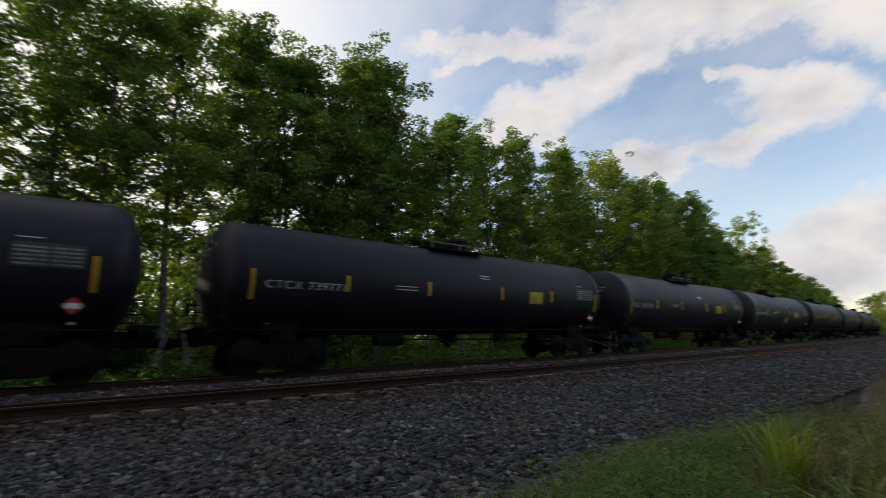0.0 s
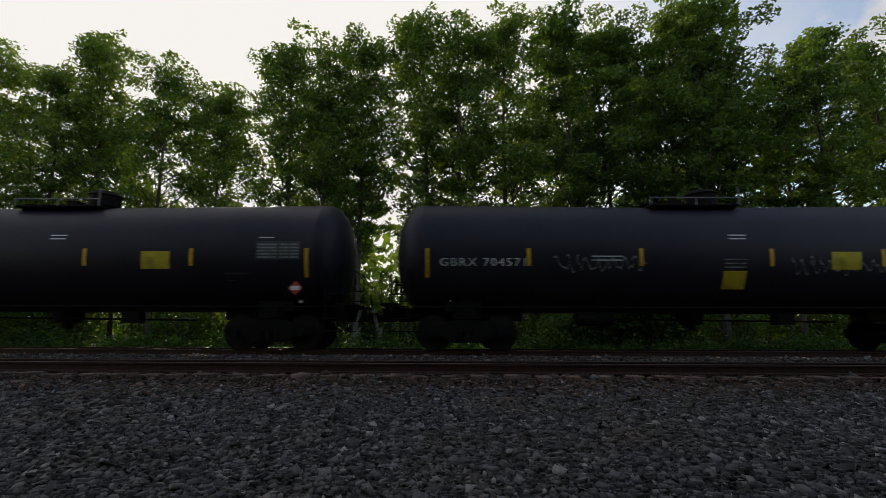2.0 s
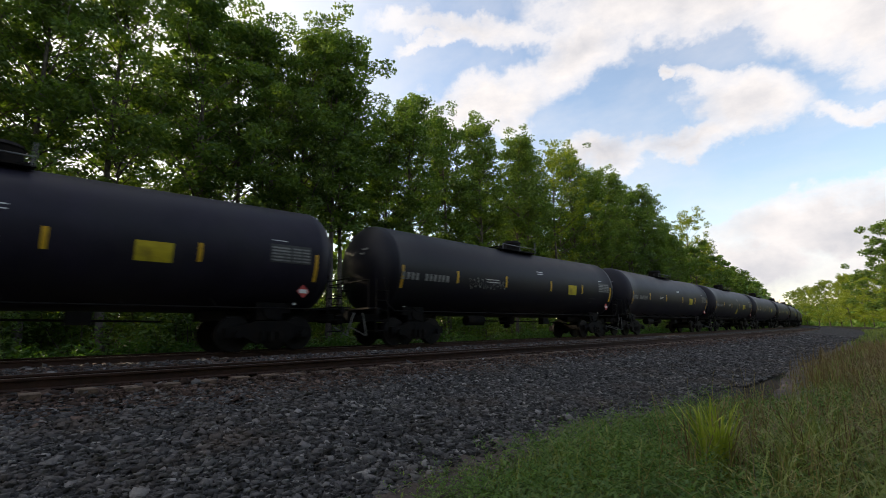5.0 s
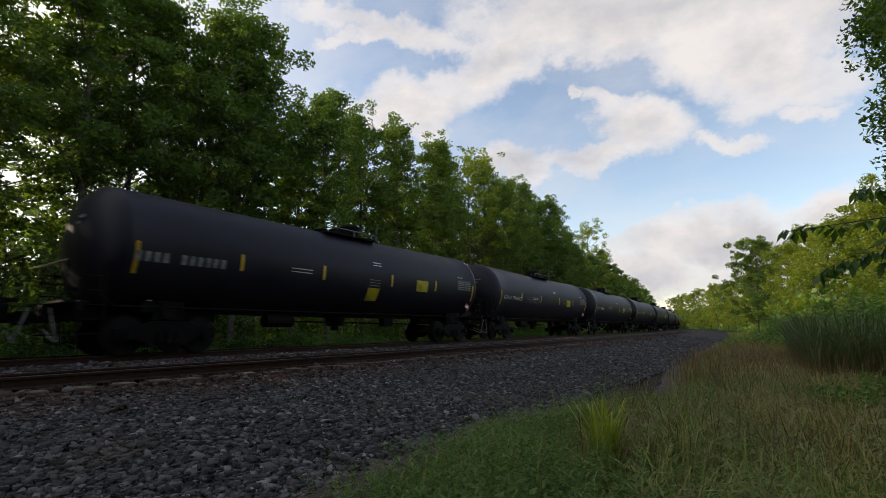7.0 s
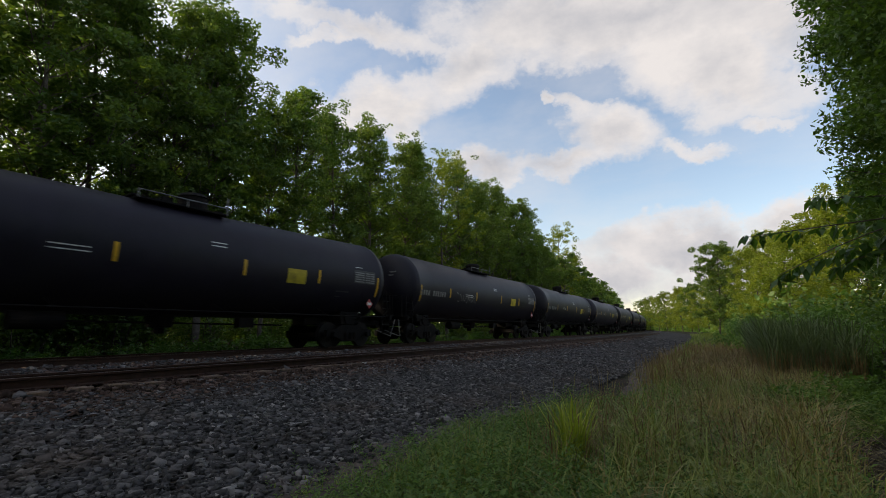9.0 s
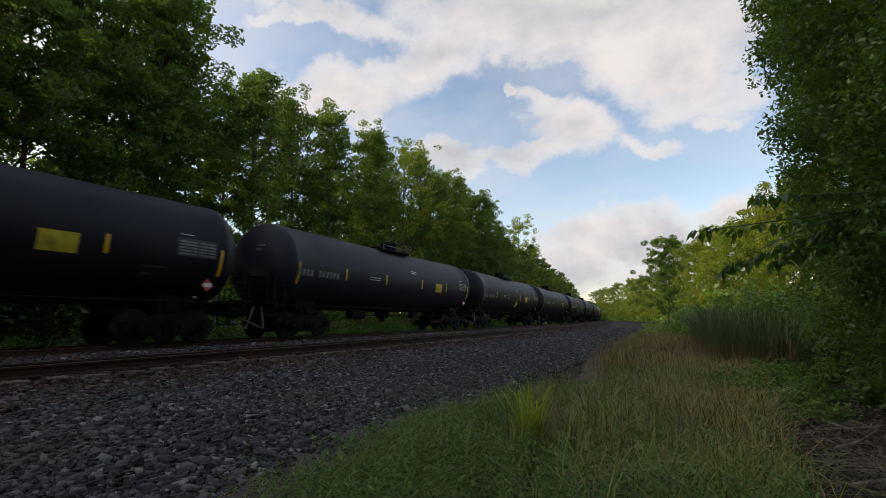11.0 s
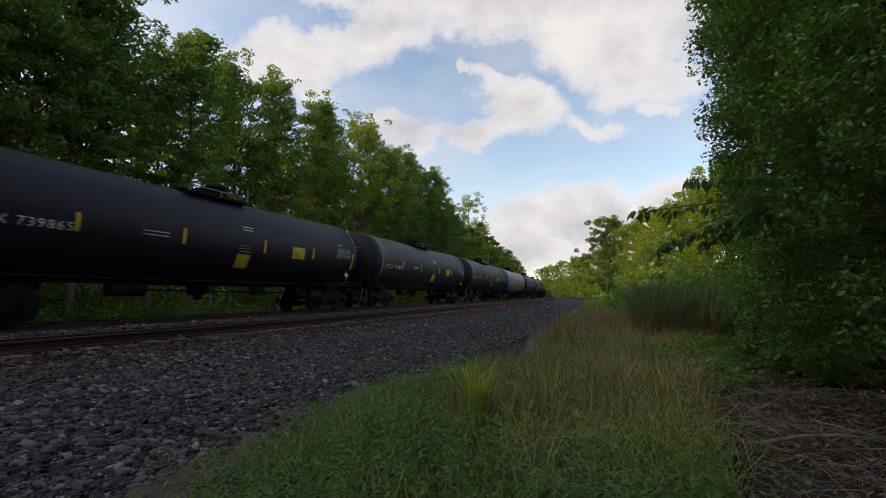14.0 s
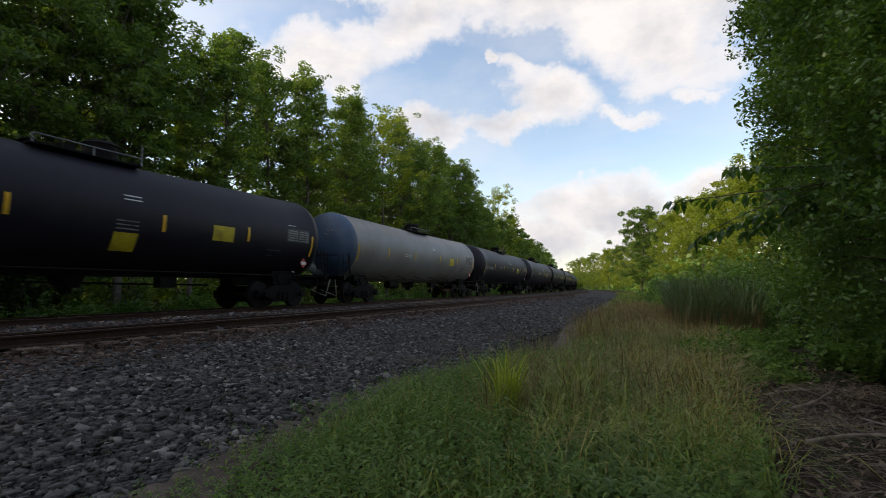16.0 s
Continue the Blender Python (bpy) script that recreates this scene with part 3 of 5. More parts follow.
def make_car():
    car = thing("tank_car", "black railway tank car with yellow reflector strips", "tank car", "cars of the train")
    part("tank", tank_mesh(-HALF, HALF), TANK, car, smooth=True)
    # manway, its platform and rails on top
    topz = TANK_Z + TANK_R + sag(0.3)
    bm = bmesh.new()
    rod(bm, (0, 0.65, topz - 0.15), (0, 0.65, topz + 0.44), 0.42, 24)
    rod(bm, (0, 0.65, topz + 0.44), (0, 0.65, topz + 0.55), 0.46, 24, 0.34)
    box(bm, 0.1, -0.2, topz + 0.1, 0.3, 0.3, 0.3)
    part("manway", bm, STEEL, car, "dark manway housing with a bolted lid")
    bm = bmesh.new()
    for x in (-0.72, 0.72):
        box(bm, x, -0.05, topz - 0.1, 0.45, 2.5, 0.05)
    for y in (-1.2, 1.15):
        box(bm, 0, y, topz + 0.02, 1.3, 0.2, 0.04)
    for x, y in product((-0.75, 0.75), (-1.2, 0.0, 1.15)):
        rod(bm, (x, y, topz - 0.36), (x, y, topz - 0.1), 0.03, 6)
    part("platform", bm, STEEL, car, "dark grating walkway")
    for sx in (-1, 1):
        bm = bmesh.new()
        x = 0.95 * sx
        for y in (-1.28, 0.0, 1.2):
            rod(bm, (x, y, topz - 0.12), (x, y, topz + 0.1), 0.018, 6)
        rod(bm, (x, -1.28, topz + 0.1), (x, 1.2, topz + 0.1), 0.018, 6)
        rod(bm, (x, 1.2, topz - 0.1), (x, 1.2, topz + 0.42), 0.02, 6)
        part("platform_rail", bm, GLINT_STEEL, car, "steel walkway rail with its pale glint in the colour")
    for sx in (-1, 1):
        bm = bmesh.new()
        x, e = 1.5 * sx, HALF - 0.6
        rod(bm, (x, -e, 1.12), (x, e, 1.12), 0.02, 6)
        for s in (-1, 1):
            rod(bm, (x, s * e, 1.12), (x, s * (e + 0.3), 1.35), 0.02, 6)
            rod(bm, (x, s * (e + 0.3), 1.35), (x * 0.93, s * (e + 0.35), 2.2), 0.02, 6)
        for y in np.linspace(-e + 1, e - 1, 8):
            rod(bm, (x, y, 1.12), (x * 0.62, y, 1.36), 0.014, 5)
        part("handrail", bm, STEEL, car)
    # outlet valve housing and brake gear under the belly
    bm = bmesh.new()
    rod(bm, (0, 0, 0.72), (0, 0, 1.15), 0.32, 18, 0.42)
    rod(bm, (0, 0, 0.55), (0, 0, 0.72), 0.14, 14)
    part("outlet_valve", bm, STEEL, car)
    bm = bmesh.new()
    rod(bm, (0.55, -3.4, 0.86), (0.55, -2.4, 0.86), 0.2, 16)
    rod(bm, (0.2, -2.2, 0.86), (0.2, 4.0, 0.8), 0.025, 6)
    box(bm, 0.5, 2.3, 0.86, 0.3, 0.5, 0.3)
    part("brake_gear", bm, STEEL, car)
    for s in (-1, 1):
        bm = bmesh.new()
        rod(bm, (-1.0, s * 6.45, 1.05), (1.0, s * 6.45, 1.05), 0.2, 10)
        box(bm, 0, s * 6.45, 0.98, 1.9, 0.7, 0.3)
        part("saddle", bm, STEEL, car)
        bogie_into(car, 6.45 * s)
        car_end(car, s)
    bm = bmesh.new()
    bmesh.ops.create_circle(bm, segments=20, radius=0.28, matrix=Matrix.Translation((-0.55, -HALF - 0.1, 1.9)) @ Matrix.Rotation(radians(90), 4, "X"))
    ring = list(bm.edges)
    for e in ring:
        rod(bm, e.verts[0].co.copy(), e.verts[1].co.copy(), 0.018, 5)
    for k in range(3):
        an = k * math.pi / 3
        d = Vector((math.cos(an), 0, math.sin(an))) * 0.28
        c = Vector((-0.55, -HALF - 0.1, 1.9))
        rod(bm, c - d, c + d, 0.012, 5)
    rod(bm, (-0.55, -HALF + 0.3, 1.9), (-0.55, -HALF - 0.12, 1.9), 0.03, 6)
    part("brake_wheel", bm, STEEL, car)
    # markings on the near side
    for y in (-4.85, -1.9, 1.5, 4.4):
        part("reflector_strip", decal(y - 0.05, y + 0.05, 2.2, 2.66), YELLOW, car, "yellow reflector strip")
    for y in (-7.52, 7.5):
        part("reflector_strip", decal(y - 0.05, y + 0.05, 1.9, 2.66), YELLOW, car, "yellow reflector strip")
    part("warning_panel", decal(3.05, 3.82, 2.12, 2.58), PANEL_YELLOW, car, "yellow painted notice panel")
    # test-date grid: rows of print, two columns in a frame
    bm = bmesh.new()
    decal(6.14, 7.32, 2.36, 2.86, out=0.002, thick=0.001, bm=bm)
    grid = part("data_panel", bm, STENCIL_GROUND, car, "grey stencilled panel of test dates")
    for z in np.arange(2.4, 2.82, 0.085):
        for y0, y1 in ((6.18, 6.7), (6.78, 7.02), (7.06, 7.28)):
            part("print_row", decal(y0, y1, z, z + 0.045, nz=2), DULL_WHITE, grid)
    for y0, y1, z, th in ((0.45, 0.9, 2.92, 0.028), (0.45, 0.9, 3.02, 0.028), (6.2, 6.6, 2.95, 0.02), (-3.2, -2.4, 2.34, 0.026), (-3.2, -2.4, 2.44, 0.026)):
        part("stencil_line", decal(y0, y1, z, z + th, nz=2), WHITE_PAINT, car, "short white stencilled line")
    bm = bmesh.new()
    x = side_x(7.2, 1.85) + 0.01
    vs = [bm.verts.new((x, 7.2 + dy, 1.62 + dz)) for dy, dz in ((0, -0.19), (0.19, 0), (0, 0.19), (-0.19, 0))]
    ws = [bm.verts.new((x + 0.012, v.co.y, v.co.z)) for v in vs]
    bm.faces.new(ws)
    bm.faces.new(vs[::-1])
    for i in range(4):
        bm.faces.new((vs[i], vs[(i + 1) % 4], ws[(i + 1) % 4], ws[i]))
    pl = part("hazard_placard", bm, RED, car, "red diamond hazard placard")
    bm = bmesh.new()
    box(bm, x + 0.016, 7.2, 1.62, 0.004, 0.24, 0.11)
    part("placard_number", bm, WHITE_PAINT, pl, "white number field")
    for y in (7.2, -6.9):
        bm = bmesh.new()
        box(bm, side_x(y, 1.3) + 0.03, y, 1.32, 0.01, 0.1, 0.12)
        part("tag_plate", bm, WHITE_PAINT, car, "small white tag")
    # stencil on the end head
    bm = bmesh.new()
    for z, w in ((3.25, 0.7), (3.1, 0.4)):
        y = -HALF + HEAD * (1 - math.sqrt(1 - ((z - TANK_Z + 0.05) ** 2 + 0.25) / TANK_R ** 2)) - 0.02
        box(bm, 0.35, y, z, w, 0.02, 0.06)
    part("head_lettering", bm, DULL_WHITE, car, "pale lettering on the end head")
    return car


def scribble(seed, y0, y1, z, car):
    g = np.random.default_rng(seed)
    bm = bmesh.new()
    y = y0
    while y < y1:
        w, h = 0.15 + 0.3 * g.random(), 0.22 + 0.26 * g.random()
        pts = [(y + w * u, z + h * math.sin(u * 6.0 + g.random() * 2) * 0.5) for u in np.linspace(0, 1, 7)]
        for (ya, za), (yb, zb) in zip(pts, pts[1:]):
            v = [bm.verts.new((side_x(a, b, 0.006), a, b)) for a, b in ((ya, za), (yb, zb), (yb, zb + 0.05), (ya, za + 0.05))]
            bm.faces.new(v)
        y += w * 0.8
    part("graffiti", bm, DULL_WHITE, car, "pale scrawled graffiti")


CARS = {}
base = make_car()
LETTERED = {2: "CTCX 739771", 4: "GBRX 704571", 5: "CTCX 739837", 6: "GBRX 704588", 7: "CBTX 737535", 11: "GBRX 704553", 12: "GBRX 704568", 17: "CTCX 739887", 18: "CTCX 739865", 19: "CTCX 739861", 20: "CTCX 739904"}
LOW_PANEL = {4, 5, 7, 20, 19, 18, 16, 10}
for k in range(38):
    CARS[k] = base if k == 0 else copy_thing(base, pose(0, 0, 0))
for k, car in CARS.items():
    if k in LETTERED:
        lettering(LETTERED[k], -7.2, 2.2, 0.29, car)
    elif k != 21:
        char_bars(-7.55, 2.2, 0.24, 10, 4, car)
    if k in LOW_PANEL:
        part("low_panel", decal(0.25, 0.85, 1.62, 2.08), PANEL_YELLOW, car, "yellow painted panel")
        for z in (2.16, 2.26, 2.36):
            part("stencil_line", decal(0.27, 0.83, z, z + 0.03, nz=2), DULL_WHITE, car, "short dull stencilled line")
    if k % 3 != 1:
        for z, y1 in ((1.98, 5.95), (1.8, 5.6)):
            part("stencil_line", decal(5.3, y1, z, z + 0.04, nz=2), STENCIL_GROUND, car, "faint stencilled line")
    if k == 4:
        scribble(78, 2.0, 5.0, 2.2, car)
    if k == 5:
        scribble(79, -1.5, -0.3, 2.0, car)
    if k == 11:
        scribble(77, 2.2, 3.0, 2.4, car)
    if k in (4, 8, 11, 13, 17):
        scribble(k, -4.2, -2.0, 2.25, car)
    if k == 21:
        tagged(car, "pale grey tank car with a blue end", "tank car")
        for o in car.children:
            if o.name.split(".")[0] == "tank":
                o.data = o.data.copy()
                o.data.materials.clear()
                o.data.materials.append(PALE_TANK)
                o.data.materials.append(BLUE_HEAD)
                for p in o.data.polygons:
                    if p.center.y < -HALF + HEAD + 0.05:
                        p.material_index = 1


# ---------------------------------------------------------------- trees
def leaf_cloud(centres, radii, count, size, gen, flat=0.75, droop=0.0):
    """Leaves (pointed quads) thrown over clumps; returns verts and quads."""
    wts = radii ** 2
    idx = gen.choice(len(centres), count, p=wts / wts.sum())
    d = gen.normal(size=(count, 3))
    d /= np.linalg.norm(d, axis=1)[:, None]
    rad = gen.random(count) ** 0.4
    c = centres[idx] + d * (radii[idx] * rad)[:, None] * np.array([1, 1, flat])
    u = gen.normal(size=(count, 3))
    u[:, 2] = u[:, 2] * 0.6 - droop
    u /= np.linalg.norm(u, axis=1)[:, None]
    w = gen.normal(size=(count, 3)) * 0.7
    w[:, 2] += 0.8
    v = np.cross(w, u)
    v /= np.linalg.norm(v, axis=1)[:, None] + 1e-9
    s = size * (0.55 + 0.8 * gen.random(count))[:, None]
    V = np.stack([c - u * s, c + v * s * 0.5 + u * s * 0.1, c + u * s, c - v * s * 0.5 + u * s * 0.1], 1).reshape(-1, 3)
    return V, np.arange(count * 4).reshape(-1, 4)


def limb(bm, a, b, r0, r1, seg=6, bend=0.0, gen=None, steps=4):
    a, b = Vector(a), Vector(b)
    d = (b - a).normalized()
    s = d.orthogonal().normalized()
    t = d.cross(s)
    rings = []
    off = Vector(gen.normal(size=3)) * bend if gen is not None else Vector((0, 0, 0))
    for i in range(steps + 1):
        f = i / steps
        c = a.lerp(b, f) + off * math.sin(f * math.pi)
        r = r0 + (r1 - r0) * f
        rings.append([bm.verts.new(c + (s * math.cos(2 * math.pi * j / seg) + t * math.sin(2 * math.pi * j / seg)) * r) for j in range(seg)])
    for p, q in zip(rings, rings[1:]):
        for j in range(seg):
            bm.faces.new((p[j], p[(j + 1) % seg], q[(j + 1) % seg], q[j]))
    bm.faces.new(rings[-1])


def make_tree(seed, height, bare, width, leaves, leaf_size, mat, label, group, boughs=34, sparse=1.0, even=0.5, cone=False):
    """A tapered trunk, limbs with side twigs, and a crown of small leaves in uneven sprays. bare: share of the height without crown."""
    gen = np.random.default_rng(seed)
    tree = thing("tree", label, "tree", group)
    bm = bmesh.new()
    lean = gen.normal(size=2) * 0.35
    top = Vector((lean[0], lean[1], height * 0.95))
    limb(bm, (0, 0, -0.3), top, 0.0085 * height + 0.02, 0.02, 8, 0.18, gen, 9)
    centres, radii = [], []
    for i in range(boughs):
        f = bare + (1 - bare) * (i + gen.random()) / boughs * 0.97
        base_ = Vector((lean[0] * f, lean[1] * f, height * f * 0.93 - 0.2))
        ang = i * 2.4 + gen.random() * 1.2
        g = (f - bare) / (1 - bare)
        reach = width * (0.3 + 0.75 * math.sin(math.pi * min(1, 0.25 + 0.72 * g)) ** 0.8) * (even + (1.2 - even) * gen.random())
        if cone:
            reach = width * (0.16 + 0.95 * (1 - g) ** 0.7 * min(1.0, 0.5 + 2.2 * g)) * (0.6 + 0.55 * gen.random())
        rise = (0.35 + (1.0 if cone else 0.5) * g) * reach + 0.3
        tip = base_ + Vector((math.cos(ang) * reach, math.sin(ang) * reach, rise))
        limb(bm, base_, tip, 0.018 + 0.022 * (1 - g) * height / 12, 0.008, 5, 0.14, gen, 3)
        for q in (0.4, 0.62, 0.82, 1.0, 1.08) if even < 0.7 else (0.15, 0.32, 0.5, 0.68, 0.85, 1.0, 1.06):
            if gen.random() > sparse:
                continue
            p = base_.lerp(tip, q) + Vector(gen.normal(size=3)) * 0.4
            if q < 1:
                limb(bm, base_.lerp(tip, q), p, 0.012, 0.005, 3, 0, None, 1)
            centres.append(p)
            radii.append((0.28 + 0.4 * gen.random()) * (0.75 + 0.25 * width / 2.6))
    for k in range(4):
        centres.append(top + Vector((gen.normal() * 0.25, gen.normal() * 0.25, 0.15 - 0.45 * k + 0.4)))
        radii.append(0.25 + 0.12 * k)
    part("trunk", bm, BARK, tree, smooth=True)
    V, Q = leaf_cloud(np.array(centres), np.array(radii) * (0.75 if even > 0.7 else 1.0), leaves, leaf_size, gen, 0.6 if cone else 0.75)
    crown = new("crown", fast_mesh("crown", V, Q, mat))
    crown.parent = tree
    return tree


def place(src, m, used):
    """Put the source itself down first, then copies of it."""
    if src.name in used:
        t = copy_thing(src, pose(0, 0, 0))
        t.matrix_basis = m
    else:
        used.add(src.name)
        src.matrix_basis = m


def stand(a, lat, scale, turn, dz=-0.05):
    x, y, _ = along(a, lat)
    return pose(x, y, float(bed(lat)) + dz, 0, 0, turn) @ Matrix.Diagonal((scale, scale, scale, 1))


LEFT = "trees of the wood behind the railway"
RIGHT = "trees beside the grass path"
USED = set()
gen = np.random.default_rng(3)
tall = [make_tree(100 + i, 16.0, b, w, 17000, 0.1, LEAF, "tall green broadleaf tree with a slender dark trunk", LEFT, 46, cone=True)
        for i, (b, w) in enumerate([(0.33, 2.4), (0.4, 2.1), (0.31, 2.8), (0.43, 2.4), (0.37, 2.0)])]
open_trees = [make_tree(150 + i, 16.0, b, w, 16000, 0.095, LEAF, "tall backlit broadleaf tree with an open crown", LEFT, 46, 0.88, cone=True)
              for i, (b, w) in enumerate([(0.32, 2.4), (0.39, 2.2), (0.28, 2.5)])]
airy = make_tree(140, 16.0, 0.3, 2.6, 8000, 0.11, LEAF_LIT, "light green tree with a thin open crown", LEFT, 30, 0.7)
back = [make_tree(120 + i, 14.0, b, w, 8200, 0.14, LEAF, "green broadleaf tree standing deep in the wood", LEFT, 24)
        for i, (b, w) in enumerate([(0.2, 2.9), (0.3, 2.4), (0.35, 2.6)])]
FRONT = [(-30, 15), (-26.5, 14.5), (-23, 15), (-20, 13.5), (-17.5, 15.7), (-14.5, 14.2), (-11.3, 12.4), (-8.5, 15.2), (-6.8, 15.2), (-4.9, 15.9), (-1.75, 17.2),
         (0.3, 16.6), (2.6, 16.6), (5.75, 16.9), (7.3, 16.6), (8.9, 16.4), (10.3, 16.9), (11.6, 17.8), (12.6, 15.6), (15.8, 13.8), (18, 15.7), (21.6, 16.2), (24.6, 16.6), (28, 15.8),
         (31, 16.2), (35.3, 16.9), (38.8, 17.9), (42, 16.6), (46, 17.2), (50, 16.6), (53, 17.1), (57.5, 16.2), (62, 14.8), (67, 13.5), (78, 18.6), (84, 15)]
for i, (a, h) in enumerate(FRONT):
    src = airy if h in (16.9, 18.6) and a > 30 else (open_trees[i % 3] if a < 4 else tall[int(gen.integers(0, 5))])
    place(src, stand(a, 21.4 + gen.normal() * 0.35, (h + 1.35) / 16.6, gen.random() * 360), USED)
a = -36.0
while a < 64:
    for lat, h in ((25.0, 13.8),) if a < 30 else ((24.6, 14.2), (29.0, 13.5)):
        place(back[int(gen.integers(0, 3))], stand(a + gen.normal() * 1.2, lat + gen.normal(), (h + gen.normal() * 0.8) / 14, gen.random() * 360), USED)
    a += 4.3
far = [make_tree(160 + i, 14.0, b, w, 3000, 0.24, LEAF, "green broadleaf tree far down the line", LEFT, 20)
       for i, (b, w) in enumerate([(0.2, 2.9), (0.28, 2.5)])]
a = 70.0
while a < 330:
    for lat, h in ((21.5, 12.6), (27.0, 14.0)):
        place(far[int(gen.integers(0, 2))], stand(a + gen.normal(), lat + gen.normal() * 0.6, (h + gen.normal()) / 14, gen.random() * 360), USED)
    a += 5.0 if a < 150 else 8.0


def make_shrub(seed, height, width, leaves, size, mat, name, label, category, group):
    gen = np.random.default_rng(seed)
    bush = thing(name, label, category, group)
    bm = bmesh.new()
    centres, radii = [], []
    for i in range(16):
        an, r = gen.random() * 6.28, width * math.sqrt(gen.random())
        tip = Vector((math.cos(an) * r, math.sin(an) * r, height * (0.45 + 0.55 * gen.random()) * (1 - 0.4 * r / width)))
        limb(bm, (tip.x * 0.2, tip.y * 0.2, -0.1), tip, 0.012 + 0.004 * height, 0.004, 4, 0.05 * height, gen, 3)
        for q in (0.35, 0.6, 0.85, 1.0):
            centres.append(Vector((tip.x * (0.3 + 0.7 * q), tip.y * (0.3 + 0.7 * q), tip.z * q)) + Vector(gen.normal(size=3)) * 0.1 * width)
            radii.append((0.12 + 0.16 * gen.random()) * (width + height) / 2)
    part("stem", bm, BARK, bush, smooth=True)
    V, Q = leaf_cloud(np.array(centres), np.array(radii), leaves, size, gen, 0.9)
    V[:, 2] = np.maximum(V[:, 2], 0.02)
    o = new("foliage", fast_mesh("foliage", V, Q, mat))
    o.parent = bush
    return bush


# low weeds in the ditch behind the train, saplings under the wood
weeds = [make_shrub(300 + i, h, w, 900, 0.065, BUSH, "bush", "bright green leafy weeds beside the track", "bush", "weeds along the far track") for i, (h, w) in enumerate([(0.95, 0.9), (0.75, 1.1), (1.15, 0.8)])]
a = -22.0
while a < 60:
    place(weeds[int(gen.integers(0, 3))], stand(a, 17.0 + gen.normal() * 0.45, 0.7 + 0.5 * gen.random(), gen.random() * 360), USED)
    a += 0.55 + 0.5 * gen.random() + max(0, a) * 0.02
a = -28.0
while a < 75:
    place(weeds[int(gen.integers(0, 3))], stand(a, 18.8 + gen.normal() * 0.4, 1.0 + 0.5 * gen.random(), gen.random() * 360), USED)
    a += 0.9 + 0.5 * gen.random() + max(0, a) * 0.02
saplings = [make_shrub(320 + i, h, w, 2600, 0.10, LEAF, "sapling", "young backlit saplings under tall trees", "sapling", "undergrowth of the wood") for i, (h, w) in enumerate([(4.6, 1.7), (6.6, 1.6), (3.4, 2.0)])]
for a, lat, k, sc in ((4.4, 22.3, 1, 1.1), (5.4, 23.2, 1, 1.2), (6.3, 22.0, 0, 1.25), (7.2, 23.4, 1, 1.15), (8.3, 22.6, 1, 1.2), (2.2, 22.8, 1, 1.1), (0.8, 23.3, 0, 1.2), (10.2, 23.0, 1, 1.2)):
    place(saplings[k], stand(a, lat, sc, a * 77), USED)
a = -36.0
while a < 100:
    place(saplings[int(gen.integers(0, 3))], stand(a, 20.4 + gen.random() * 7, 0.75 + 0.5 * gen.random(), gen.random() * 360), USED)
    a += 1.0 + max(0, a) * 0.025


def make_far_wood():
    g = np.random.default_rng(41)
    n = 52000
    a, lat = -70 + 420 * g.random(n) ** 1.3, 31 + 17 * g.random(n)
    x, y = along_np(a, lat)
    z = bed(lat) + 8.5 * g.random(n)
    u = g.normal(size=(n, 3))
    u /= np.linalg.norm(u, axis=1)[:, None]
    v = np.cross(u, g.normal(size=(n, 3)))
    v /= np.linalg.norm(v, axis=1)[:, None]
    c, s = np.stack([x, y, z], 1), (0.25 + 0.3 * g.random(n))[:, None]
    V = np.stack([c - u * s, c + v * s * 0.6, c + u * s, c - v * s * 0.6], 1).reshape(-1, 3)
    ob = new("far_woods", fast_mesh("far_woods", V, np.arange(4 * n).reshape(-1, 4), LEAF))
    tagged(ob, "thick green brush deep behind the wood", "woods", kind="stuff")


make_far_wood()


def make_far_brush():
    """Low growth that closes the view under the far trees."""
    g = np.random.default_rng(43)
    parts = []
    for n, a0, a1, l0, l1, h in ((7000, 66, 200, 18.5, 25, 6.0), (9000, 110, 420, 19, 30, 11.0), (9000, 45, 420, -14, -5.5, 6.0), (9000, 150, 430, -22, -7, 12.0), (6000, 330, 430, -12, 22, 12.0)):
        a, lat = a0 + (a1 - a0) * g.random(n), l0 + (l1 - l0) * g.random(n)
        x, y = along_np(a, lat)
        parts.append(np.stack([x, y, bed(lat) + h * g.random(n) ** 1.4], 1))
    c = np.concatenate(parts)
    n = len(c)
    u = g.normal(size=(n, 3))
    u /= np.linalg.norm(u, axis=1)[:, None]
    v = np.cross(u, g.normal(size=(n, 3)))
    v /= np.linalg.norm(v, axis=1)[:, None]
    s = ((0.2 + 0.3 * g.random(n)) * (1 + np.abs(c[:, 1]) / 300))[:, None]
    V = np.stack([c - u * s, c + v * s * 0.6, c + u * s, c - v * s * 0.6], 1).reshape(-1, 3)
    ob = new("far_brush", fast_mesh("far_brush", V, np.arange(4 * n).reshape(-1, 4), WEED))
    tagged(ob, "distant green brush along the line", "brush", kind="stuff")


make_far_brush()

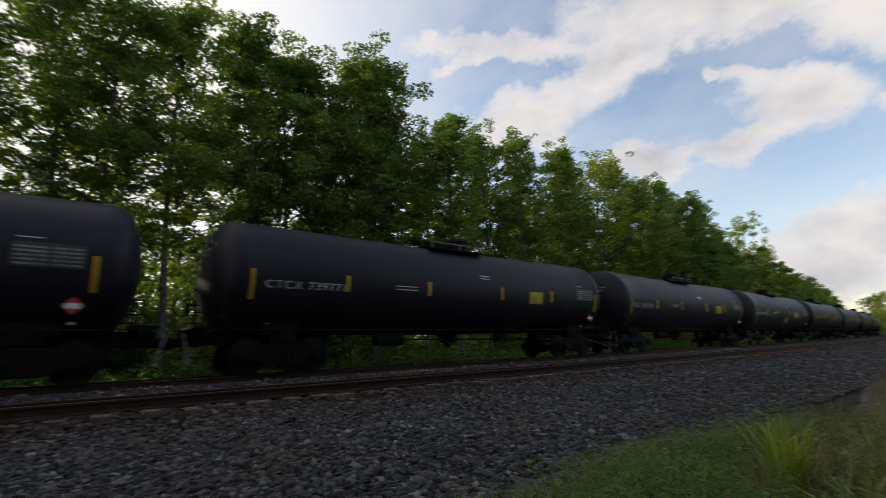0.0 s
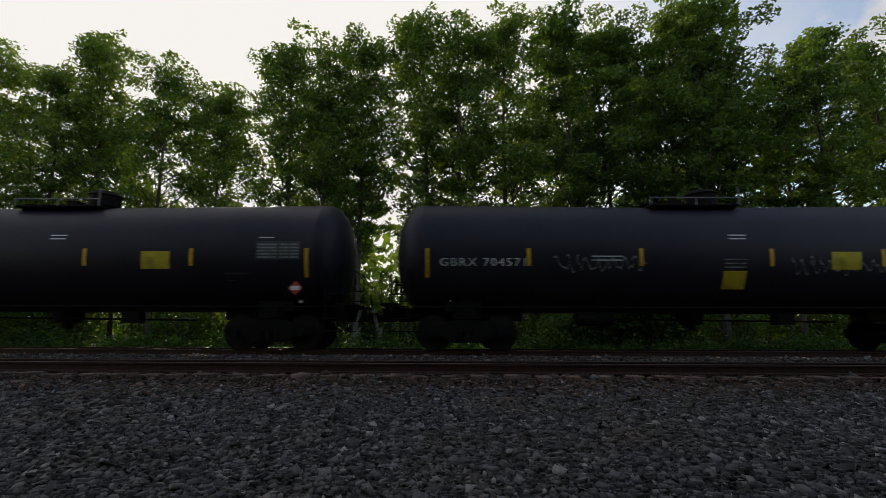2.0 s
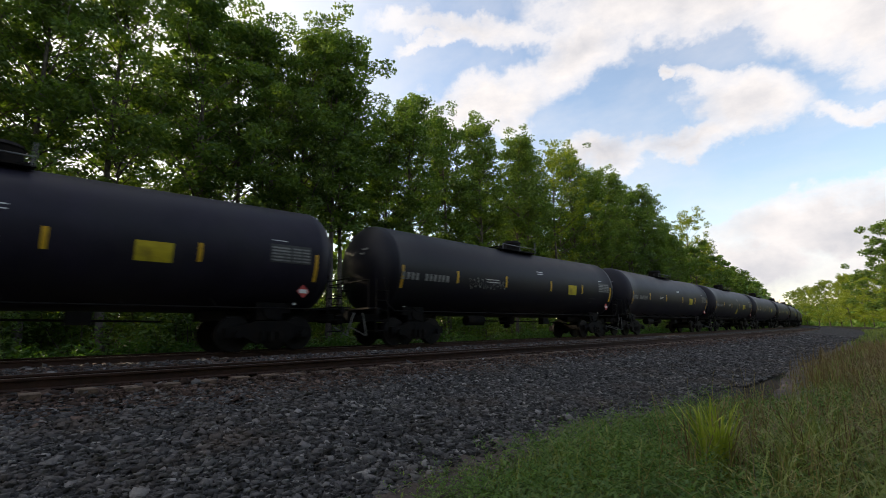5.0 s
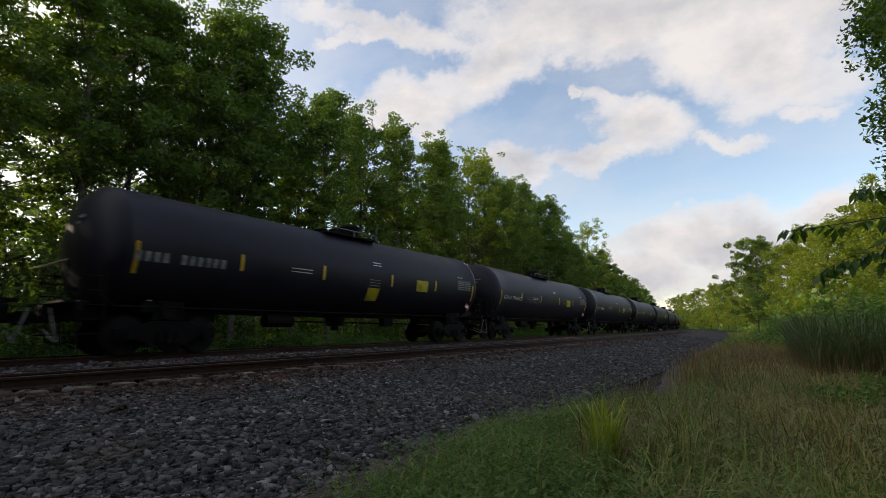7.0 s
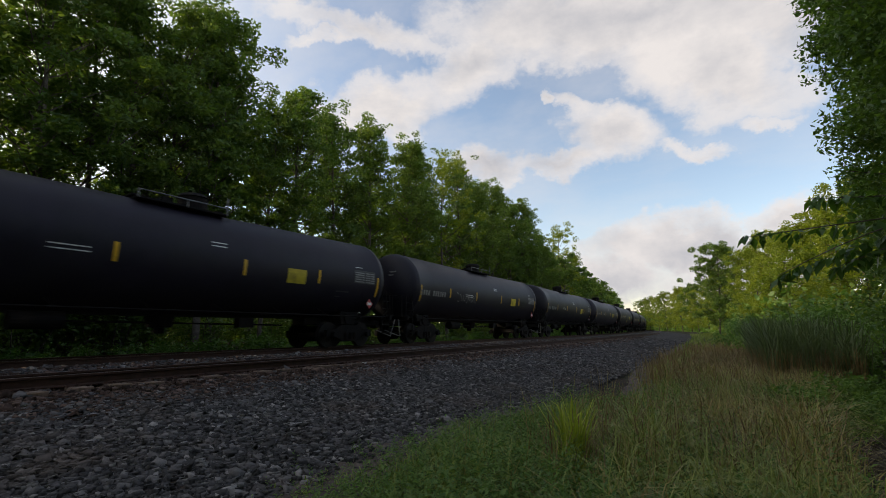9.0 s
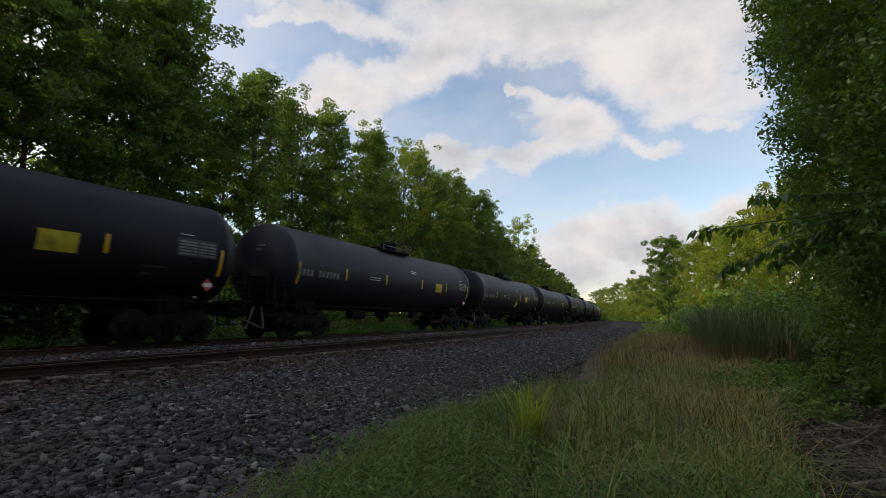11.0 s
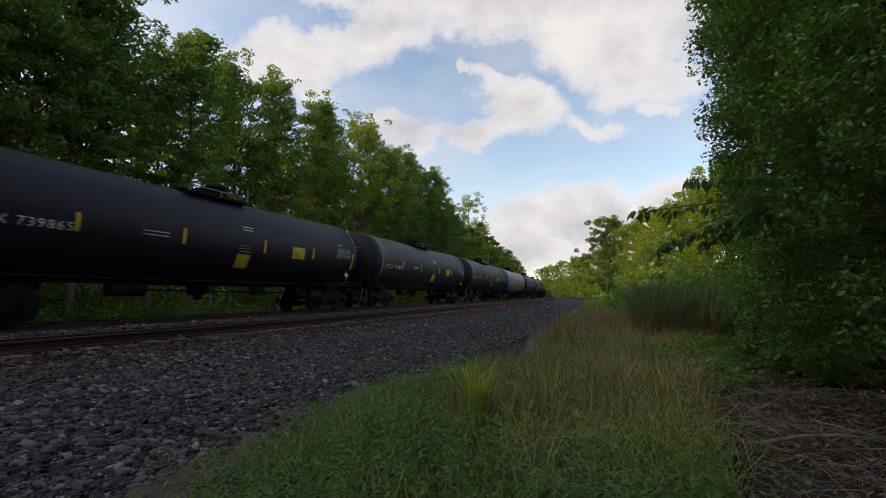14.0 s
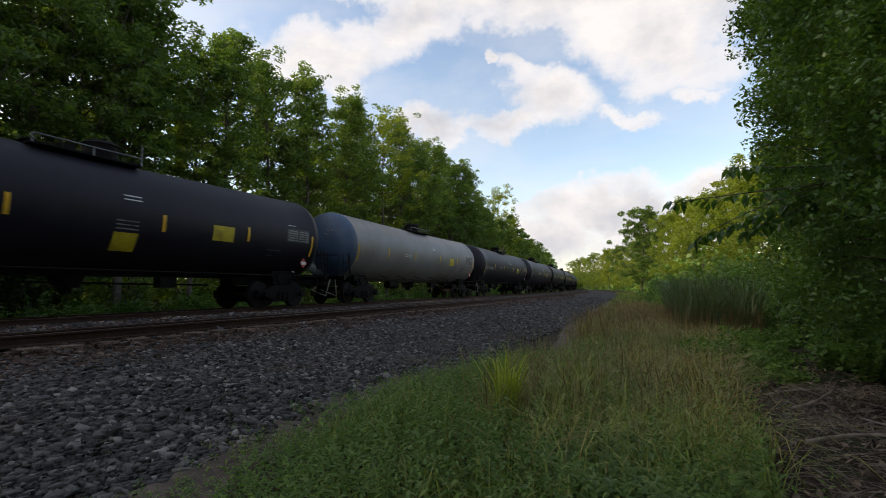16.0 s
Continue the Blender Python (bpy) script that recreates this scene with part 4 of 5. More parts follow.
# right-hand side: a big leafy tree close by, more behind it, and sunlit trees down the line
def make_near_tree():
    """A big tree whose leaves hang in a close, lumpy curtain all round, from knee height up."""
    g = np.random.default_rng(201)
    tree = thing("tree", "large dense broadleaf tree beside the path", "tree", RIGHT)
    bm = bmesh.new()
    limb(bm, (0, 0, -0.3), (0.3, 0.2, 12.6), 0.2, 0.03, 10, 0.2, g, 10)
    n = 1300
    f = (np.arange(n) + g.random(n)) / n
    an = np.arange(n) * 2.39996 + g.normal(size=n) * 0.2
    z = 0.95 + 12.2 * f
    lump = np.array([0.34 * noise.noise((math.cos(b) * 2.2, math.sin(b) * 2.2, h * 0.75)) + 0.2 * noise.noise((math.cos(b) * 6, math.sin(b) * 6, h * 2.0)) for b, h in zip(an, z)])
    r = 3.2 * np.interp(z, [0.6, 1.6, 3.0, 4.2, 6.0, 9.0, 12.0, 13.3], [0.85, 1.0, 1.01, 1.05, 1.04, 0.94, 0.72, 0.3]) + lump
    keep = (np.cos(an - radians(215)) > -0.4) | (g.random(n) < 0.45)     # thin on the side that stands in the wood
    r, an, z, n = r[keep], an[keep], z[keep], int(keep.sum())
    c = np.stack([r * np.cos(an), r * np.sin(an), z], 1)
    for k in range(0, n, 5):
        limb(bm, (0.02 * z[k], 0, max(0.6, z[k] * 0.86 - 0.5)), c[k], 0.03, 0.006, 5, 0.16, g, 4)
    part("trunk", bm, BARK, tree, smooth=True)
    # sprays: outer leaves in the clumps, shaded ones behind them
    V1, Q1 = leaf_cloud(c, 0.2 + 0.2 * g.random(n), 250000, 0.034, g, 0.85, 0.55)
    inner = c * np.array([0.86, 0.86, 1.0])
    V2, Q2 = leaf_cloud(inner, np.full(n, 0.5), 60000, 0.048, g, 0.9, 0.4)
    o = new("crown", fast_mesh("crown", np.concatenate([V1, V2]), np.concatenate([Q1, Q2 + len(V1)]), NEARLEAF))
    o.parent = tree
    return tree


near_tree = make_near_tree()
near_tree.matrix_basis = pose(4.55, 7.4, -0.75)
second = make_tree(202, 14.0, 0.04, 2.9, 30000, 0.1, NEARLEAF, "large dense broadleaf tree beside the path", RIGHT, 150, even=0.88)
second.matrix_basis = pose(5.9, 12.0, -0.75, 0, 0, 200)
# added trees, mostly unseen, that block sky light from the ground and tanks
screen_tree = make_tree(203, 14.0, 0.05, 3.2, 9000, 0.25, NEARLEAF, "dense green broadleaf tree added at the wood's edge, mostly out of view", RIGHT, 60)
screen_tree.matrix_basis = pose(7.4, 3.2, -0.75, 0, 0, 80)
for x, y, turn in ((7.0, 10.4, 100), (8.6, 9.0, 300), (6.8, -2.0, 20), (8.0, -7.5, 140), (6.6, -13.0, 250), (8.5, -19.0, 10), (12.0, -4.0, 70), (12.5, 4.0, 190), (7.0, -26.0, 30), (9.5, 15.5, 120), (11, 10, 10), (7.4, 16.8, 220), (6.3, 14.6, 60)):
    copy_thing(screen_tree, pose(x, y, -0.75, 0, 0, turn))
bright = [make_tree(210 + i, 12.0, b, w, 14000, 0.12, LEAF_LIT, "sunlit yellow-green broadleaf tree", RIGHT, 36) for i, (b, w) in enumerate([(0.08, 3.0), (0.12, 2.5)])]
flat_tree = make_tree(216, 12.0, 0.12, 3.6, 24000, 0.13, LEAF, "spreading green tree with a flat layered crown", RIGHT, 44, 0.95)
bright.append(flat_tree)
for a, lat, h, k in ((19, -6.5, 9.0, 0), (25, -7.5, 9.5, 1), (31, -6.3, 8.6, 0), (37, -8.5, 11, 1), (44, -7.5, 10.5, 0), (50, -10, 13, 1), (58, -8.0, 11.5, 0), (66, -10, 13.5, 1),
                     (76, -8.5, 14.5, 0), (88, -9, 16.5, 1), (100, -8, 16, 0), (112, -9, 17, 1), (128, -4.0, 21, 2), (138, -8, 17, 0), (152, -6.5, 18, 1), (170, -6, 17, 0),
                     (190, -5.5, 17, 1), (205, -5, 18, 0), (222, -4, 19, 1), (240, -3.5, 18, 0), (262, -3, 20, 1), (285, -2.5, 19, 0), (310, -2, 20, 1), (335, -2, 20, 0)):
    place(bright[k], stand(a, lat, h / 12, gen.random() * 360), USED)
hedge = [make_shrub(340 + i, h, w, 2600, 0.075, WEED, "bush", "green leafy bush beside the path", "bush", "bushes beside the path") for i, (h, w) in enumerate([(2.2, 1.4), (1.3, 1.1)])]
for x, y, s, k in ((2.6, 10.8, 0.7, 1), (3.6, 12.4, 1.0, 0), (1.9, 12.6, 0.6, 1), (2.6, 16.5, 1.1, 0), (2.4, 20, 1.2, 0), (1.6, 24, 1.2, 0), (0.8, 29, 1.1, 0), (3.0, 26, 1.6, 0),
                   (-0.6, 38, 1.2, 0), (0.2, 46, 1.3, 0), (-1.0, 60, 1.5, 0), (1.3, 8.6, 0.4, 1), (1.1, 9.8, 0.45, 1), (1.6, 10.8, 0.5, 1), (0.5, 9.9, 0.55, 1), (0.8, 9.2, 0.5, 1), (0.9, 11.2, 0.6, 1), (3.0, 9.6, 0.6, 1), (4.6, 9.0, 0.7, 1), (5.5, 6.2, 0.8, 1), (3.5, 5.0, 0.35, 1), (2.0, 4.6, 0.25, 1), (6.6, 8.4, 1.2, 0), (7.5, 6.0, 1.3, 0), (6.2, 10.5, 1.2, 0), (8.8, 10.0, 1.5, 0), (9.0, 4.0, 1.5, 0), (7.6, 13, 1.4, 0), (6.2, 15.5, 1.3, 0), (4.8, 18, 1.4, 0)):
    place(hedge[k], pose(x, y, -0.75, 0, 0, gen.random() * 360) @ Matrix.Diagonal((s, s, s, 1)), USED)

# a drooping branch that reaches out over the path
def make_branch():
    g = np.random.default_rng(51)
    bm = bmesh.new()
    br = thing("hanging_branch", "dark drooping branch with long leaflets", "branch")
    V, Q, n = [], [], 0
    for (p, q, r) in (((2.6, 7.0, 2.0), (-0.02, 6.1, 1.72), 0.014), ((1.9, 6.8, 1.95), (0.25, 6.2, 1.28), 0.01), ((2.0, 6.8, 1.9), (0.75, 6.4, 1.35), 0.01), ((2.2, 6.7, 2.1), (0.6, 6.0, 2.05), 0.01)):
        limb(bm, p, q, r, 0.004, 5, 0.05, g, 6)
        p, q = Vector(p), Vector(q)
        for f in np.linspace(0.25, 1.0, 46):
            for sgn in (-1, 1):
                b = p.lerp(q, f) + Vector(g.normal(size=3)) * 0.02
                d = Vector((g.normal() * 0.4 - 0.3, sgn * (0.4 + 0.4 * g.random()), -0.75 + 0.4 * g.normal())).normalized()
                s = d.cross(Vector((0.3 * g.normal(), 0.3 * g.normal(), 1))).normalized()
                L = 0.11 + 0.09 * g.random()
                V += [b, b + d * L * 0.45 + s * L * 0.2, b + d * L, b + d * L * 0.45 - s * L * 0.2]
    part("stem", bm, BARK, br)
    V = np.array([tuple(v) for v in V])
    o = new("leaves", fast_mesh("leaves", V, np.arange(len(V)).reshape(-1, 4), NEARLEAF))
    o.parent = br


make_branch()


# ---------------------------------------------------------------- grass, weeds, reeds, twigs
def blades(name, x, y, z, length, width, mat, label, category, lean=0.5, seed=5, kind="stuff", parent=None):
    """Tapering bent blades, two quads and a tip each."""
    g = np.random.default_rng(seed)
    n = len(x)
    an = g.random(n) * 6.283
    d = np.stack([np.cos(an), np.sin(an), np.zeros(n)], 1)
    s = np.stack([-np.sin(an), np.cos(an), np.zeros(n)], 1)
    bend = (lean * (0.3 + g.random(n)))[:, None]
    b = np.stack([x, y, z], 1)
    L, w = length[:, None], width[:, None]
    up = np.array([0, 0, 1.0])
    p1 = b + up * L * 0.5 + d * L * bend * 0.22
    p2 = b + up * L * (0.88 - 0.2 * bend) + d * L * bend * 0.62
    p3 = b + up * L * (1.0 - 0.42 * bend) + d * L * bend * 1.0
    V = np.stack([b - s * w, b + s * w, p1 + s * w * 0.85, p1 - s * w * 0.85, p2 + s * w * 0.5, p2 - s * w * 0.5, p3 + s * w * 0.06, p3 - s * w * 0.06], 1).reshape(-1, 3)
    o = np.arange(n)[:, None] * 8
    F = np.concatenate([o + np.array([0, 1, 2, 3]), o + np.array([3, 2, 4, 5]), o + np.array([5, 4, 6, 7])])
    ob = new(name, fast_mesh(name, V, F, mat))
    if parent is not None:
        ob.parent = parent
    else:
        tagged(ob, label, category, kind=kind)
    return ob


def rise(x, y):
    """How tall growth stands: low beside the sand, full a pace and a half into the grass."""
    return np.clip(0.36 + 0.64 * (x - edge_x(y) - 0.2) / 1.0, 0.36, 1.0)


def scatter(n, x0, x1, y0, y1, seed, right=None):
    g = np.random.default_rng(seed)
    x, y = x0 + (x1 - x0) * g.random(n), y0 + (y1 - y0) * g.random(n)
    keep = x > edge_x(y) + 0.14 + g.normal(size=n) * 0.14 + 0.1 * np.sin(y * 2.7) * np.sin(y * 1.1 + 2)
    if right is not None:
        keep &= x < right(y) - 0.14 + g.normal(size=n) * 0.13
    return x[keep], y[keep], g


def path_x(y):
    """Left side of the brush pile and the trodden strip."""
    return np.interp(y, [0, 4, 5, 7, 9, 12, 15, 25, 60], [0.45, 0.6, 0.7, 0.74, 0.9, 1.3, 1.5, 2.0, 4.0])


def make_grass():
    x, y, g = scatter(24000, -4, 2.0, 1.6, 9, 61, path_x)
    n = len(x)
    blades("grass", x, y, ground_z(x, y), (0.1 + 0.3 * g.random(n) ** 1.5) * (1 + 0.6 * np.sin(x * 2.3 + 1) * np.sin(y * 1.9)) * rise(x, y), 0.0035 + 0.005 * g.random(n), GRASS, "green grass beside the ballast", "grass", 0.8, 62)
    x, y, g = scatter(26000, -6, 3.5, 9, 30, 63, path_x)
    n = len(x)
    blades("grass", x, y, ground_z(x, y), (0.2 + 0.3 * g.random(n)) * rise(x, y), 0.006 + 0.005 * g.random(n), GRASS, "long green grass along the line", "grass", 0.7, 64)
    x, y, g = scatter(30000, -40, 10, 30, 150, 65)
    lat = -(x + (y - TURN_Y) ** 2 / (2 * TURN_R))
    ok = (lat < 3.0) & (lat > -8)
    x, y = x[ok], y[ok]
    n = len(x)
    blades("grass", x, y, ground_z(x, y), 0.25 + 0.3 * g.random(n), 0.02 + 0.02 * g.random(n), GRASS, "far grass along the line", "grass", 0.6, 66)
    # yellowing grass along the strip
    x, y, g = scatter(9000, -2.2, 1.8, 5, 30, 67, path_x)
    ok = x > edge_x(y) + 1.0
    x, y = x[ok], y[ok]
    n = len(x)
    blades("dry_grass", x, y, ground_z(x, y), 0.35 + 0.4 * g.random(n), 0.004 + 0.004 * g.random(n), DRYGRASS, "tall yellowing seed grass", "grass", 0.75, 68)
    x, y, g = scatter(6000, -3.6, 0.8, 12, 36, 69)
    n = len(x)
    blades("dry_grass", x, y, ground_z(x, y), 0.2 + 0.65 * g.random(n) ** 1.6, 0.005 + 0.005 * g.random(n), DRYGRASS, "pinkish brown seed grass", "grass", 0.4, 70)
    # tall bending olive and straw-coloured grass in loose clumps, up to the brush pile
    x, y, g = scatter(34000, -3.2, 1.3, 3.3, 15, 169, path_x)
    tuft = np.array([noise.noise((p * 1.3, q * 1.0, 3)) + 0.5 * noise.noise((p * 3.5, q * 3.5, 8)) for p, q in zip(x, y)])
    ok = (tuft + 0.45 * (x + 1.3) > g.random(len(x)) * 0.7 - 0.1) & (x > -2.2 + g.random(len(x)) * 1.3)
    x, y, tuft = x[ok], y[ok], tuft[ok]
    n = len(x)
    straw = g.random(n) < np.clip(0.3 + 0.4 * np.sin(x * 1.7 + y * 1.1) + 0.22 * (x + 0.5), 0.05, 0.62)
    long = (0.24 + 0.5 * g.random(n) ** 1.3) * (1.0 + 0.5 * tuft) * rise(x, y)
    for pick, mat, label, seed in ((~straw, OLIVE, "tall bending olive grass", 170), (straw, STRAW, "tall bending straw-coloured grass", 174)):
        blades("tall_grass", x[pick], y[pick], ground_z(x[pick], y[pick]), long[pick], 0.0026 + 0.0038 * g.random(pick.sum()), mat, label, "grass", 1.3, seed)
    # seed stems that stand over it
    x, y, g = scatter(700, -2.6, 1.0, 3.6, 14, 175, path_x)
    n = len(x)
    blades("seed_stems", x, y, ground_z(x, y), 0.5 + 0.4 * g.random(n), 0.002 + 0.0015 * g.random(n), STRAW, "thin pale seed stems over the grass", "grass", 0.35, 176)
    x, y, g = scatter(9000, -3.4, 4.0, -6, 1.7, 171)
    n = len(x)
    blades("grass", x, y, ground_z(x, y), 0.08 + 0.2 * g.random(n), 0.004 + 0.004 * g.random(n), GRASS, "short green grass beside the ballast", "grass", 0.8, 172)
    # bright tussock
    g = np.random.default_rng(71)
    n = 110
    tus = thing("grass_tussock", "bright yellow-green tussock of broad grass", "grass tussock", m=pose(-1.6, 4.75, -0.72))
    an, r = g.random(n) * 6.283, 0.1 * np.sqrt(g.random(n))
    blades("blade_clump", r * np.cos(an), r * np.sin(an), np.zeros(n) - 0.02, 0.5 + 0.45 * g.random(n), 0.006 + 0.006 * g.random(n), TUFT, "", "", 0.45, 72, parent=tus)
    n = 45
    an, r = g.random(n) * 6.283, 0.26 * np.sqrt(g.random(n))
    blades("dry_clump", r * np.cos(an), r * np.sin(an), np.zeros(n) - 0.02, 0.4 + 0.4 * g.random(n), 0.005 + 0.003 * g.random(n), DRYGRASS, "", "", 0.9, 73, parent=tus)


def make_weeds():
    """Leafy stalks with narrow leaves, among the grass."""
    g = np.random.default_rng(75)
    V, F, m = [], [], 0
    x, y, _ = scatter(5600, -3.9, 1.2, 1.7, 11, 76, path_x)
    for px, py in zip(x, y):
        if px > -1.4 + 0.6 * g.random() and py > 4.2 and g.random() < 0.72:
            continue
        h = (0.18 + 0.5 * g.random() * (0.5 + 0.5 * g.random())) * (1.0 + 0.7 * noise.noise((px * 0.9, py * 0.9, 9))) * float(rise(px, py))
        z = float(ground_z(np.array(px), np.array(py)))
        lean = g.normal(size=2) * 0.1
        nl = int(12 + 14 * g.random())
        f = np.linspace(0.15, 1.0, nl)
        an = np.arange(nl) * 2.4 + g.random() * 6
        b = np.stack([px + lean[0] * f, py + lean[1] * f, z + h * f], 1)
        d = np.stack([np.cos(an), np.sin(an), 0.35 + 0.5 * f + 0.2 * g.normal(size=nl)], 1)
        d /= np.linalg.norm(d, axis=1)[:, None]
        s = np.stack([-np.sin(an), np.cos(an), 0 * an], 1)
        L = (0.055 + 0.07 * g.random(nl))[:, None] * (1.15 - 0.6 * f)[:, None] * (0.5 + 0.5 * float(rise(px, py)))
        V.append(np.stack([b, b + d * L * 0.5 + s * L * 0.12, b + d * L - np.array([0, 0, 0.25]) * L, b + d * L * 0.5 - s * L * 0.12], 1).reshape(-1, 3))
    for px, py in zip(-1.0 + 1.6 * g.random(900), 3.1 + 1.5 * g.random(900)):
        if ((px + 0.2) / 0.8) ** 2 + ((py - 3.8) / 0.75) ** 2 > 1 or px > 0.55:
            continue
        z = float(ground_z(np.array(px), np.array(py)))
        nl = 22
        an, f = np.arange(nl) * 2.4 + g.random() * 6, np.linspace(0.3, 1, nl)
        b = np.stack([px + 0 * f, py + 0 * f, z + (0.16 + 0.12 * g.random()) * f], 1)
        d = np.stack([np.cos(an), np.sin(an), 0.15 + 0.3 * g.random(nl)], 1)
        w = np.stack([-np.sin(an), np.cos(an), 0 * an], 1)
        L = (0.05 + 0.05 * g.random(nl))[:, None]
        V.append(np.stack([b, b + d * L * 0.5 + w * L * 0.13, b + d * L - np.array([0, 0, 0.3]) * L, b + d * L * 0.5 - w * L * 0.13], 1).reshape(-1, 3))
    V = np.concatenate(V)
    ob = new("leafy_weeds", fast_mesh("leafy_weeds", V, np.arange(len(V)).reshape(-1, 4), HERB))
    tagged(ob, "narrow-leaved green weeds growing through the grass", "weeds", kind="stuff")
    # thin dead stalks at the ballast's edge
    bm = bmesh.new()
    for x0, y0, h in ((-3.3, 4.6, 0.62), (-3.1, 6.2, 0.55), (-2.9, 5.2, 0.5), (-2.5, 7.4, 0.6), (-3.4, 3.4, 0.4), (-2.2, 8.4, 0.6), (-1.2, 4.4, 0.7), (-0.4, 4.9, 0.75), (-0.2, 5.6, 0.7)):
        limb(bm, (x0, y0, -0.75), (x0 + g.normal() * 0.05, y0 + g.normal() * 0.05, -0.75 + h), 0.004, 0.002, 4, 0.02, g, 4)
    me = bpy.data.meshes.new("dry_stalks")
    bm.to_mesh(me)
    bm.free()
    me.materials.append(TWIG)
    tagged(new("dry_stalks", me), "thin dead weed stalks at the ballast's edge", "stalks", kind="stuff")


def make_reeds():
    g = np.random.default_rng(81)
    n = 3800
    y = 14.6 + 13 * g.random(n)
    x = 0.2 + 1.9 * g.random(n) - (y - 15) * 0.05
    z = ground_z(x, y)
    blades("reeds", x, y, z, 0.9 + 1.3 * g.random(n) ** 0.6, 0.009 + 0.009 * g.random(n), REED, "stand of tall grey-green reeds", "reeds", 0.5, 82)
    n = 1400
    y = 14.5 + 1.6 * g.random(n)
    x = 0.3 + 1.8 * g.random(n)
    y2 = 14.5 + 10 * g.random(n)
    x2 = 0.15 + 0.3 * g.random(n) - (y2 - 15) * 0.05
    x, y = np.concatenate([x, x2]), np.concatenate([y, y2])
    blades("dead_reeds", x, y, ground_z(x, y), 0.5 + 0.6 * g.random(2 * n), 0.006 + 0.004 * g.random(2 * n), DRYGRASS, "brown dead reed stems", "reeds", 0.25, 83)


